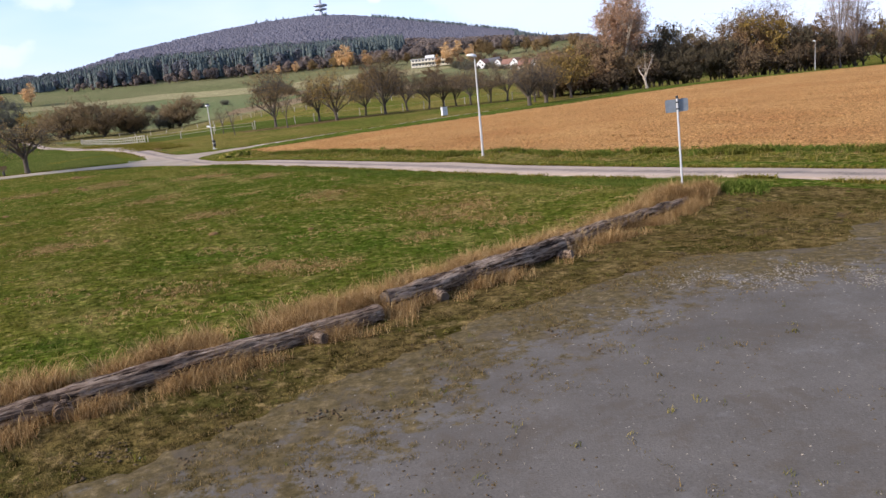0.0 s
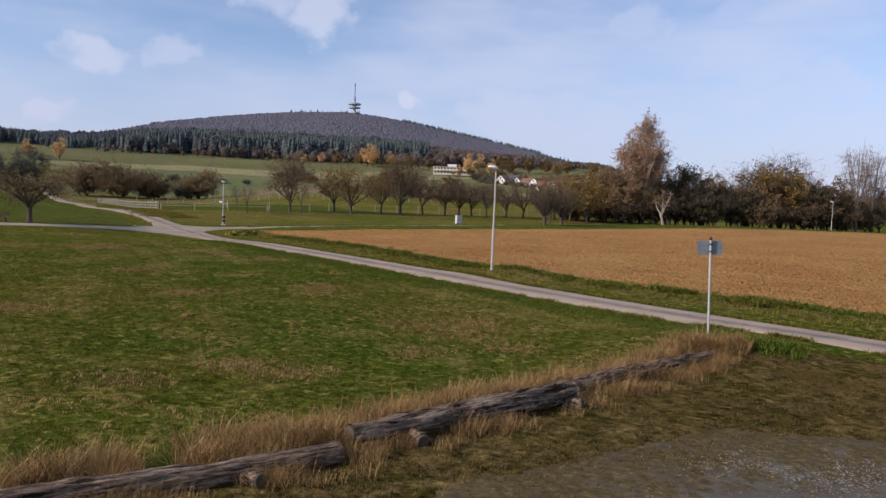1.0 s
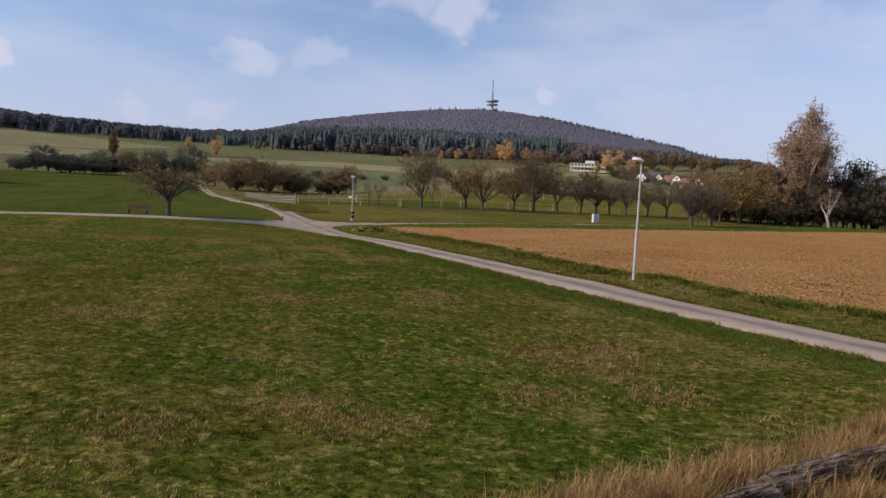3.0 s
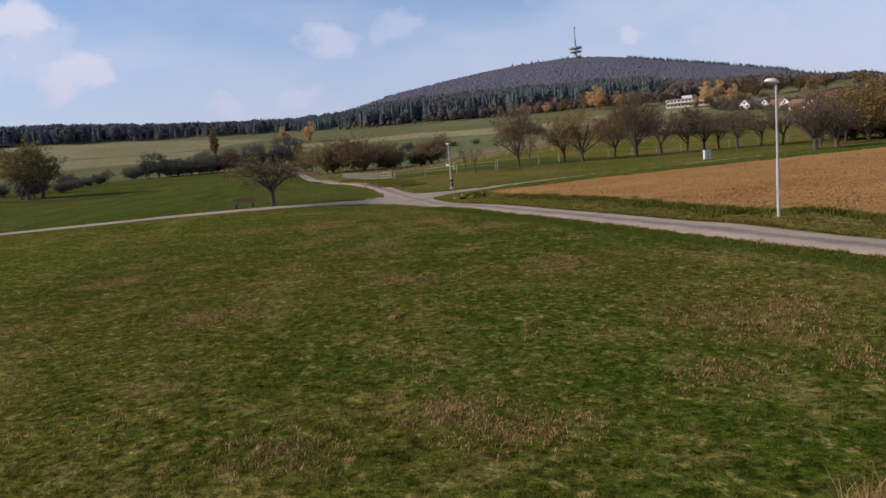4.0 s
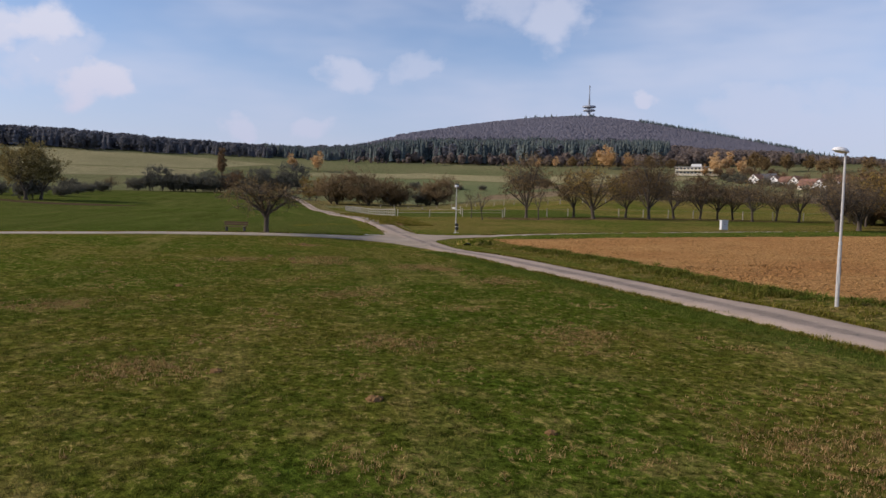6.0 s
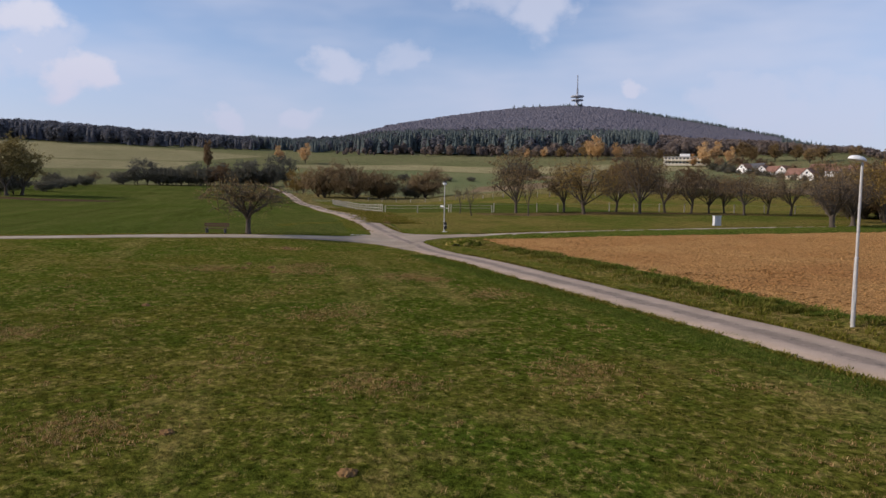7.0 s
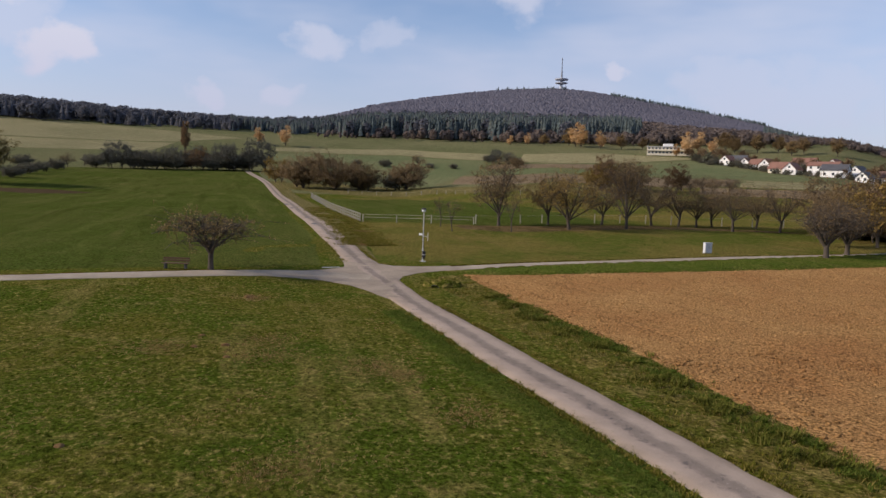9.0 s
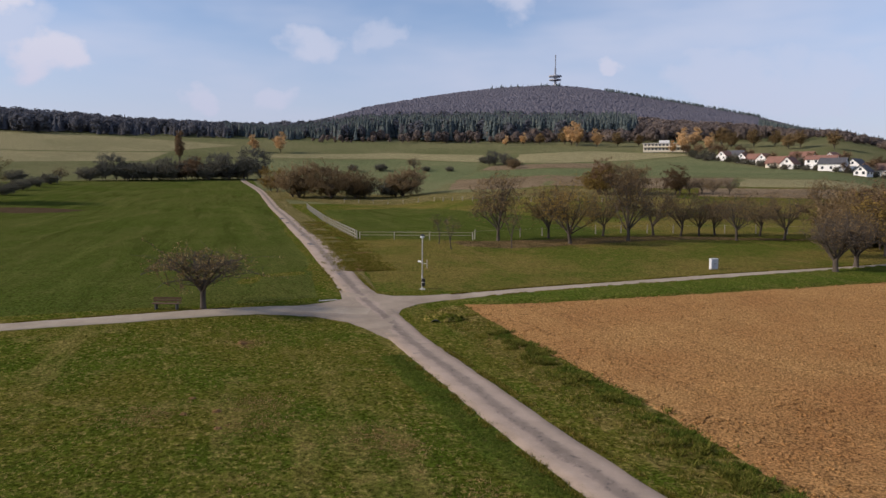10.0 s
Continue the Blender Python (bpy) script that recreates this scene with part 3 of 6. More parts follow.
def draped(name, poly, lift, mat, cell, relief=0.0, relief_scale=1.0, edge=0.0):
    """A sheet laid on the ground inside a polygon: its rim follows the polygon, with an irregular edge if asked."""
    pts = []
    n = len(poly)
    for i in range(n):
        (x1, y1), (x2, y2) = poly[i], poly[(i + 1) % n]
        k = max(1, int(math.hypot(x2 - x1, y2 - y1) / cell))
        for j in range(k):
            t = j / k
            px, py = x1 + (x2 - x1) * t, y1 + (y2 - y1) * t
            if edge:
                q = noise.noise_vector((px * 0.7, py * 0.7, 3.3)) + 0.6 * noise.noise_vector((px * 2.3, py * 2.3, 1.3))
                px, py = px + q.x * edge, py + q.y * edge
            pts.append((px, py))
    bm = bmesh.new()
    face = bm.faces.new([bm.verts.new((px, py, 0)) for px, py in pts])
    xs, ys = [p[0] for p in pts], [p[1] for p in pts]
    for axis, lo, hi in ((0, min(xs), max(xs)), (1, min(ys), max(ys))):
        for c in np.arange(lo + cell * 0.5, hi, cell):
            co = (c, 0, 0) if axis == 0 else (0, c, 0)
            no = (1, 0, 0) if axis == 0 else (0, 1, 0)
            bmesh.ops.bisect_plane(bm, geom=list(bm.verts) + list(bm.edges) + list(bm.faces), plane_co=co, plane_no=no)
    co = np.array([v.co[:2] for v in bm.verts])
    z = ground_z(co[:, 0], co[:, 1]) + lift
    rim = {v.index for e in bm.edges if len(e.link_faces) < 2 for v in e.verts} if bm.verts.index_update() is None else set()
    for v, h in zip(bm.verts, z):
        v.co.z = h
        if v.index in rim:
            v.co.z -= lift * 0.9
        elif relief:
            p = Vector((v.co.x, v.co.y, 0)) * relief_scale
            v.co.z += relief * (noise.noise(p) + 0.6 * noise.noise(p * 2.7))
    bmesh.ops.recalc_face_normals(bm, faces=bm.faces)
    if sum(f.normal.z for f in bm.faces) < 0:
        bmesh.ops.reverse_faces(bm, faces=bm.faces)
    for f in bm.faces:
        f.smooth = True
    return part(name, bm, mat)


def ribbon(name, line, width, lift, mat, step=1.0, crown=0.012, wobble=0.12, widen=0.0):
    """A road surface along a centre line."""
    pts = [Vector((*p, 0)) for p in line]
    fine = []
    for i in range(len(pts) - 1):
        p0, p1, p2, p3 = pts[max(i - 1, 0)], pts[i], pts[i + 1], pts[min(i + 2, len(pts) - 1)]
        k = max(1, int((p2 - p1).length / step))
        for j in range(k):
            t = j / k
            fine.append(0.5 * ((2 * p1) + (p2 - p0) * t + (2 * p0 - 5 * p1 + 4 * p2 - p3) * t * t + (3 * p1 - p0 - 3 * p2 + p3) * t ** 3))
    fine.append(pts[-1])
    across = (-1.0, -0.93, -0.55, -0.2, 0.2, 0.55, 0.93, 1.0)
    v, f = [], []
    for i, p in enumerate(fine):
        d = (fine[min(i + 1, len(fine) - 1)] - fine[max(i - 1, 0)]).normalized()
        nrm = Vector((d.y, -d.x, 0))
        for s in across:
            w = (width + widen * min(1.0, max(0.0, (p.y - 88) / 15))) / 2 * s
            if abs(s) > 0.9:
                w += wobble * (noise.noise((p.x * 0.9, p.y * 0.9, s * 3)) + 0.5 * noise.noise((p.x * 3, p.y * 3, s * 5)))
            q = p + nrm * w
            z = float(ground_z(q.x, q.y)) + (0.004 if abs(s) == 1 else lift + crown * (1 - s * s))
            v.append((q.x, q.y, z))
    n = len(across)
    for i in range(len(fine) - 1):
        for k in range(n - 1):
            f.append((i * n + k, i * n + n + k, i * n + n + k + 1, i * n + k + 1))
    me = mesh_of(name, v, [q[::-1] for q in f], mat, True)
    lanes = me.uv_layers.new(name="lane")
    for lp in me.loops:
        lanes.data[lp.index].uv = ((across[lp.vertex_index % n] + 1) / 2, lp.vertex_index // n)
    return part(name, me, mat)


def ragged(ob, poly, reach):
    """Stores on the mesh how far inside its rim each vertex lies, for the way one ground cover thins out into another."""
    me = ob.data
    co = np.array([v.co[:2] for v in me.vertices])
    best = np.full(len(co), 1e9)
    for (x1, y1), (x2, y2) in zip(poly, poly[1:] + poly[:1]):
        p, q = np.array((x1, y1)), np.array((x2, y2))
        t = np.clip(((co - p) @ (q - p)) / ((q - p) @ (q - p)), 0, 1)
        best = np.minimum(best, np.linalg.norm(co - (p + t[:, None] * (q - p)), axis=1))
    at = me.attributes.new("inset", "FLOAT", "POINT")
    at.data.foreach_set("value", np.clip(best / reach, 0, 1).astype(np.float32))
    return ob


MAIN = [(14.2, 31.8), (10.2, 36.0), (6.1, 40.0), (2.1, 44.0), (-1.9, 48.0), (-6.5, 53.0), (-11.4, 58.0), (-16.4, 63.0), (-21.0, 68.1), (-25.5, 73.2), (-32.4, 81.3), (-38.0, 87.3), (-48.7, 100.1), (-72.4, 129.9), (-128.7, 199.3), (-190.5, 272.6), (-244.9, 331.6), (-259.9, 349.4)]
tagged(ribbon("road", MAIN, 2.45, 0.04, M_road, widen=0.45), "narrow worn grey tarmac farm road between meadow and field", "road", kind="structure")
LEFT = [(-34.7, 82.7), (-39.6, 80.5), (-43.9, 76.1), (-48.3, 70.5), (-52.8, 65.7), (-61.1, 58.3), (-74.0, 43.3), (-95.1, 17.9)]
tagged(ribbon("road", LEFT, 2.3, 0.05, M_track), "pale narrow farm path branching off beside the bench", "path", kind="structure")
RIGHT = [(-36.2, 83.7), (-33.0, 88.3), (-27.1, 94.1), (-18.6, 101.6), (-9.1, 110.6), (5.5, 123.4), (30.0, 146.0), (60.0, 161.0), (100.0, 188.0)]
tagged(ribbon("road", RIGHT, 1.9, 0.01, M_track), "pale narrow farm path running past the orchard", "path", kind="structure")

FIELD = [(-28.8, 88.1), (-22.8, 80.7), (-17.2, 74.0), (-11.6, 67.4), (-5.8, 60.3), (-2.7, 55.9), (6.1, 49.3), (10.0, 45.9), (15.6, 39.4), (23.7, 29.9), (60.0, 30.0), (110.0, 110.0), (92.0, 176.0), (56.0, 149.0), (46.9, 142.0), (25.5, 131.0), (3.8, 111.3), (-11.1, 98.8), (-21.5, 91.3)]
tagged(draped("ploughed_field", FIELD, 0.05, M_soil, 1.4, 0.05, 0.8, 0.4), "bare orange-brown ploughed field with loose clods", "field", kind="structure")
LOT = [(-8.2, 13.0), (-6.9, 19.0), (-5.2, 21.5), (-3.3, 23.6), (-1.9, 25.4), (0.2, 27.2), (2.0, 28.7), (4.4, 28.8), (5.7, 30.4), (8.2, 32.6), (10.8, 32.1), (15.0, 26.7), (16.0, 18.0), (12.0, 5.0), (-8.0, 5.0)]
tagged(ragged(draped("gravel_lot", LOT, 0.02, M_lotmix, 0.3, 0.012, 1.3, 0.2), LOT, 3.4), "grey packed gravel parking area with weeds", "gravel lot", kind="structure")
DRY = [(-9.0, 17.0), (-8.4, 21.3), (-6.0, 24.3), (-3.3, 26.6), (-0.5, 30.1), (2.2, 33.8), (3.8, 35.4), (7.0, 35.7), (10.7, 32.4), (13.8, 29.0), (15.0, 22.0), (16.0, 10.0), (-9.0, 8.0)]
tagged(draped("trampled_grass", DRY, 0.008, M_drygrass, 0.6, 0.01, 1.0, 0.3), "thin trampled dry grass beside the gravel", "grass", kind="structure")

# verge between road and field, orchard grass, crop and distant fields
VERGE = [(-31.2, 84.8), (-25.8, 79.4), (-19.6, 71.3), (-13.4, 64.0), (-9.9, 59.8), (-4.4, 52.8), (0.7, 49.3), (5.7, 44.6), (9.7, 40.6), (13.8, 35.3), (18.2, 30.9), (23.2, 30.4), (15.6, 39.7), (10.0, 46.3), (6.1, 49.7), (-2.7, 56.9), (-5.8, 60.6), (-11.6, 67.7), (-17.2, 74.3), (-22.7, 81.0), (-28.6, 88.1)]
tagged(draped("verge", VERGE, 0.012, M_verge, 0.8, 0.03, 0.9, 0.2), "rough weedy grass verge along the road", "verge", kind="structure")
ORCHARD = [(-37.5, 89.7), (-27.1, 95.4), (-18.2, 103.1), (-8.9, 112.2), (5.6, 125.3), (30.0, 147.4), (60.0, 163.0), (66.3, 222.1), (0.2, 221.5), (-75.5, 230.7), (-128.1, 241.9), (-92.7, 166.1), (-60.2, 123.1), (-46.9, 102.9)]
tagged(draped("orchard_meadow", ORCHARD, 0.03, M_orchard, 4.0, 0.03, 0.3, 0.3), "olive-brown autumn grass under the orchard trees", "meadow", kind="structure")
BANK = [(-38.1, 90.0), (-45.6, 97.6), (-68.8, 126.4), (-120.5, 190.4), (-185.6, 268.4), (-189.7, 285.3), (-152.8, 237.1), (-94.6, 166.3), (-61.9, 123.3), (-47.5, 103.3)]
tagged(draped("roadside_bank", BANK, 0.04, M_bank, 2.0, 0.03, 0.5, 0.5), "brown dry grass bank beside the uphill road", "verge", kind="structure")
STRIP = [(-29.7, 89.9), (-26.1, 93.9), (-17.6, 101.5), (-8.1, 110.5), (6.7, 124.6), (31.2, 146.1), (61.0, 160.4), (101.0, 187.0), (96.0, 180.0), (57.0, 150.4), (47.6, 143.4), (26.1, 132.3), (4.3, 112.7), (-10.8, 100.0), (-21.3, 92.5), (-28.5, 89.4)]
tagged(draped("grass_strip", STRIP, 0.13, M_lush, 1.2, 0.05, 0.8, 0.25), "fresh green grass strip between field and path", "verge", kind="structure")
PADDOCK = [(-63.9, 129.3), (-50.8, 126.9), (-35.3, 129.1), (-25.5, 147.9), (-45.0, 172.9), (-101.4, 221.3), (-115.8, 202.5)]
tagged(draped("paddock_grass", PADDOCK, 0.07, M_pasture, 4.0, 0.03, 0.3, 0.3), "short bright green grass of a fenced paddock", "meadow", kind="structure")
CROP = [(-41.0, 85.0), (-52.3, 100.8), (-76.8, 131.2), (-121.0, 187.0), (-189.8, 272.6), (-257.1, 353.8), (-274.5, 340.9), (-293.1, 294.3), (-304.7, 254.0), (-330.0, 162.9), (-161.4, 30.8), (-99.1, 22.3), (-78.1, 45.7), (-64.1, 61.3), (-55.6, 68.2), (-45.6, 77.9)]
tagged(draped("crop_field", CROP, 0.03, M_pasture, 5.0, 0.03, 0.25, 0.3), "dark green young winter crop with faint tractor rows", "field", kind="structure")
FURROW = [(-188.5, 162.4), (-181.3, 168.7), (-162.9, 168.4), (-160.0, 156.0), (-167.0, 148.8), (-229.6, 154.9), (-251.2, 157.8)]
tagged(draped("dark_furrow", FURROW, 0.09, M_earth, 4.0, 0.02, 0.3, 1.5), "strip of dark bare earth in the crop", "field", kind="structure")
STRAW_L, GREEN_L, BROWN_L = "pale stubble field on the far slope", "far green meadow on the slope", "far brown ploughed strip"
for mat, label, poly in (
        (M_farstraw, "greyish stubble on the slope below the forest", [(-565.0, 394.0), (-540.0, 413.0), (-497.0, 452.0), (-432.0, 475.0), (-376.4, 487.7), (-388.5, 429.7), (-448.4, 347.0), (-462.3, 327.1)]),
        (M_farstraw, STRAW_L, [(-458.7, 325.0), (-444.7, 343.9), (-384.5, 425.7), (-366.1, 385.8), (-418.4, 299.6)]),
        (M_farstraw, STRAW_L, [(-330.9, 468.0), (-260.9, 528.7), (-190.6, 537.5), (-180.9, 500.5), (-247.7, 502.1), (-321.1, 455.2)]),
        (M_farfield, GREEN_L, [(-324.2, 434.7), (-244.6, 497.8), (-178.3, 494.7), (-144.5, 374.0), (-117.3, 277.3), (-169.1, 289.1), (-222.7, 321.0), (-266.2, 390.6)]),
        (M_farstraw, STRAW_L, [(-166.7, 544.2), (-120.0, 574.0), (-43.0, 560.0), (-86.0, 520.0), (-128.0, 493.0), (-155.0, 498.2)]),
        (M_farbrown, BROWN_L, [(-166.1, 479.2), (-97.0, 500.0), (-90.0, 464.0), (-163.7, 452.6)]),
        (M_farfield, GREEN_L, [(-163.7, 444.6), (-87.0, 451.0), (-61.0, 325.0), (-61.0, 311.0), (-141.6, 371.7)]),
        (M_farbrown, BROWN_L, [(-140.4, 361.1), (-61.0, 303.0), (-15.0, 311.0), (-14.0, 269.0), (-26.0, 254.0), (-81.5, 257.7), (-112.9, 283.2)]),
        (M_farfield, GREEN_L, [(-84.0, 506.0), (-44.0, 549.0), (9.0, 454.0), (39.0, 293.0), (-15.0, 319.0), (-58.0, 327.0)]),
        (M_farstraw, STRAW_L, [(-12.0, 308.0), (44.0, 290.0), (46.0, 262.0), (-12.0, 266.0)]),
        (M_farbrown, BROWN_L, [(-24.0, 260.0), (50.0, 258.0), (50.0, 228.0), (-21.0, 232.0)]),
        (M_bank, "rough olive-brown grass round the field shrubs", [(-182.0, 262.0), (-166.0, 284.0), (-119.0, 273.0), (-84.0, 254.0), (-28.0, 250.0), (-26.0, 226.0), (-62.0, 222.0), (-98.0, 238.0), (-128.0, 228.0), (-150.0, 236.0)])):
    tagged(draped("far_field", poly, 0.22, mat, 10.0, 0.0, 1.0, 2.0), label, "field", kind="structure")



def beside(line, near, far):
    """Outline of a strip along a line, from near to far on its left."""
    P = [Vector(p) for p in line]
    sides = []
    for off in (near, far):
        row = []
        for i, p in enumerate(P):
            d = (P[min(i + 1, len(P) - 1)] - P[max(i - 1, 0)]).normalized()
            row.append((p.x - d.y * off, p.y + d.x * off))
        sides.append(row)
    return sides[0] + sides[1][::-1]


tagged(draped("roadside_grass", beside(MAIN[2:10], 1.2, 2.9), 0.01, M_lush, 0.8, 0.02, 0.8, 0.3), "lush dark green grass strip beside the road", "verge", kind="structure")
LITTER = [(-47.5, 125.5), (-41.8, 121.4), (-34.2, 122.3), (-27.9, 128.0), (-23.4, 134.2), (-14.7, 141.9), (-3.9, 146.2), (2.1, 148.8), (-3.9, 150.8), (-13.8, 147.9), (-24.4, 142.7), (-31.1, 134.8), (-39.4, 130.5)]
tagged(draped("leaf_litter", LITTER, 0.06, M_litter, 1.5, 0.03, 0.6, 0.9), "brown leaf litter and bare earth under the orchard trees", "ground", kind="structure")

# ---- trees ----


def bez(a, b, c, n):
    return [a * (1 - t) ** 2 + b * 2 * t * (1 - t) + c * t * t for t in (i / n for i in range(n + 1))]


def tree_meshes(seed, h, w, trunk_h, trunk_r, limbs=6, kids=6, twigs=5, leaves=900, leaf=0.16, low=0.0, leafy_part=1.0, stems=1, gather=0.35, bark=None, foliage=None, lean=0.1, droop=0.0, bushy=False, taper=0.0, rise=-0.4, stout=1.0):
    """Meshes of trunk with limbs, and crown of leaves. The crown fills an egg of height h - trunk_h and width w, with gaps."""
    rng = random.Random(seed)
    V, F = [], []

    def add(path, radii, sides):
        v, f = tube(path, radii, sides, False)
        b = len(V)
        V.extend(v)
        F.extend(tuple(i + b for i in q) for q in f)

    mid = Vector((0, 0, (h + trunk_h * (1 - low)) / 2))
    rad = Vector((w / 2, w / 2, (h - trunk_h * (1 - low)) / 2))

    def shell(k):
        while True:
            d = Vector((rng.gauss(0, 1), rng.gauss(0, 1), rng.gauss(-0.1 if bushy else 0.25, 1))).normalized()
            if d.z > (-0.97 if bushy else -0.75):
                break
        lump = 0.92 + 0.3 * noise.noise(d * 1.7 + Vector((seed, 0, 0)))
        return mid + Vector((d.x * rad.x, d.y * rad.y, d.z * rad.z)) * k * lump

    tips = []
    for s in range(stems):
        base = Vector((rng.uniform(-1, 1), rng.uniform(-1, 1), 0)) * (w * 0.2 if stems > 1 else 0)
        top = base + Vector((rng.uniform(-lean, lean) * trunk_h, rng.uniform(-lean, lean) * trunk_h, trunk_h))
        mid_t = (base + top) / 2 + Vector((rng.uniform(-1, 1), rng.uniform(-1, 1), 0)) * lean * 0.5 * trunk_h
        tr = trunk_r / math.sqrt(stems)
        p = bez(base - Vector((0, 0, 0.15)), mid_t, top, 6)
        add(p, [tr * (1.45 if i == 0 else 1.15 if i == 1 else 1 - 0.05 * i) for i in range(7)], 8)
        for i in range(limbs):
            za, el = 6.28 * (i + rng.uniform(-0.3, 0.3)) / limbs, rng.uniform(-0.85 if bushy else rise, 1.0) if i else 1.4
            end = mid + Vector((math.cos(za) * math.cos(el) * rad.x, math.sin(za) * math.cos(el) * rad.y, math.sin(el) * rad.z)) * rng.uniform(0.6, 0.85)
            start = p[rng.randint(4, 6)]
            bend = start.lerp(end, 0.45) + Vector((rng.uniform(-0.1, 0.1) * w, rng.uniform(-0.1, 0.1) * w, rng.uniform(0.02, 0.16) * h))
            lp = bez(start, bend, end, 6)
            r0 = tr * rng.uniform(0.34, 0.52) * stout
            add(lp, [r0 * (1 - 0.85 * j / 6) for j in range(7)], 6)
            for k in range(kids):
                t = rng.uniform(0.3, 1.0)
                s0 = lp[min(6, int(t * 6))]
                e = min((shell(rng.uniform(0.7, 1.02)) for _ in range(3)), key=lambda q: (q - s0).length)
                e = s0.lerp(e, rng.uniform(gather + 0.15, gather + 0.6))
                e.z -= droop * rng.random() * h
                kp = bez(s0, s0.lerp(e, 0.5) + Vector((rng.uniform(-0.06, 0.06) * w, rng.uniform(-0.06, 0.06) * w, rng.uniform(-0.02, 0.08) * h)), e, 4)
                r1 = max(0.012, r0 * 0.42 * (1 - 0.5 * t))
                add(kp, [r1 * (1 - 0.8 * j / 4) for j in range(5)], 4)
                for q in range(twigs):
                    s1 = kp[rng.randint(1, 4)]
                    e1 = s1 + Vector((rng.gauss(0, 1), rng.gauss(0, 1), rng.gauss(0.4 - droop * 6, 0.7))).normalized() * w * rng.uniform(0.07, 0.17)
                    add([s1, s1.lerp(e1, 0.5) + Vector((0, 0, 0.02 * h * rng.uniform(-0.5, 1))), e1], [r1 * 0.45, r1 * 0.3, 0.004], 3)
                    tips.append((s1, e1))
    reach = sorted(max(abs(e.x), abs(e.y)) for s, e in tips)[int(len(tips) * 0.97)]
    peak = max(e.z for s, e in tips)
    kx, kz = w / 2 / reach, (h - trunk_h) / (peak - trunk_h)

    def fit_in(p):
        q = Vector(p)
        g = min(1.0, max(0.0, q.z / max(trunk_h, 0.3)))
        z = q.z if q.z < trunk_h else trunk_h + (q.z - trunk_h) * kz
        g = (1 + (kx - 1) * g) * (1 + taper * (0.35 - max(0.0, (z - trunk_h) / (h - trunk_h))))
        return Vector((q.x * g, q.y * g, z))

    V = [tuple(fit_in(p)) for p in V]
    tips = [(fit_in(s), fit_in(e)) for s, e in tips]
    trunk = mesh_of("trunk", V, F, bark or M_bark, True)
    LV, LF = [], []
    tips_used = [t for t in tips if rng.random() < leafy_part] or tips[:1]
    for i in range(leaves):
        a, b = rng.choice(tips_used)
        c = a.lerp(b, rng.uniform(0.2, 1.15)) + Vector((rng.gauss(0, 1), rng.gauss(0, 1), rng.gauss(0, 1))) * leaf * 0.9
        u = Vector((rng.gauss(0, 1), rng.gauss(0, 1), rng.gauss(0, 1))).normalized()
        v = u.orthogonal().normalized()
        s = leaf * rng.uniform(0.55, 1.3)
        k = len(LV)
        LV += [tuple(c - u * s * 0.6), tuple(c + v * s * 0.42 + u * s * 0.05), tuple(c + u * s * 0.7), tuple(c - v * s * 0.4 - u * s * 0.08)]
        LF.append((k, k + 1, k + 2, k + 3))
    crown = mesh_of("crown", LV, LF, foliage or F_orchard)
    return trunk, crown


def plant(name, meshes, x, y, turn=0, scale=1.0, label="", category="tree", group="", leaves=True, tall=1.0, sink=0.0):
    e = empty(name, x, y, None, turn, 1.0)
    z = float(ground_z(x, y)) - sink
    e.matrix_basis = pose(x, y, z, 0, 0, turn) @ Matrix.Diagonal((scale, scale, scale * tall, 1))
    part("trunk", meshes[0], None, e)
    if leaves:
        part("crown", meshes[1], None, e)
    return tagged(e, label, category, group)


apple = tree_meshes(14, 5.1, 8.9, 1.95, 0.21, 7, 9, 8, 4600, 0.095, 0.25, 0.55, 1, 0.4, M_bark, F_apple, 0.08, 0.05, rise=0.1, stout=1.35)
plant("apple_tree", apple, -45.4, 76.4, 40, 1.0, "spreading old apple tree with few olive leaves", "tree")

o1 = tree_meshes(21, 9.4, 8.2, 1.8, 0.2, 9, 9, 9, 4200, 0.14, 0.55, 0.9, gather=0.42)
o2 = tree_meshes(22, 9.2, 9.6, 1.8, 0.24, 9, 9, 8, 6000, 0.15, 0.55, 1.0, foliage=F_amber, gather=0.4)
o3 = tree_meshes(23, 7.9, 7.6, 1.7, 0.17, 9, 9, 9, 2400, 0.12, 0.5, 0.85, gather=0.42)
o4 = tree_meshes(24, 4.6, 3.0, 1.5, 0.07, 5, 5, 5, 160, 0.13, 0.0, 0.5)
FULL, AMB, THIN, YOUNG = "bushy orchard tree in brown autumn leaf", "broad orchard tree turning amber", "nearly bare orchard tree with dark branches", "slim young bare orchard tree"
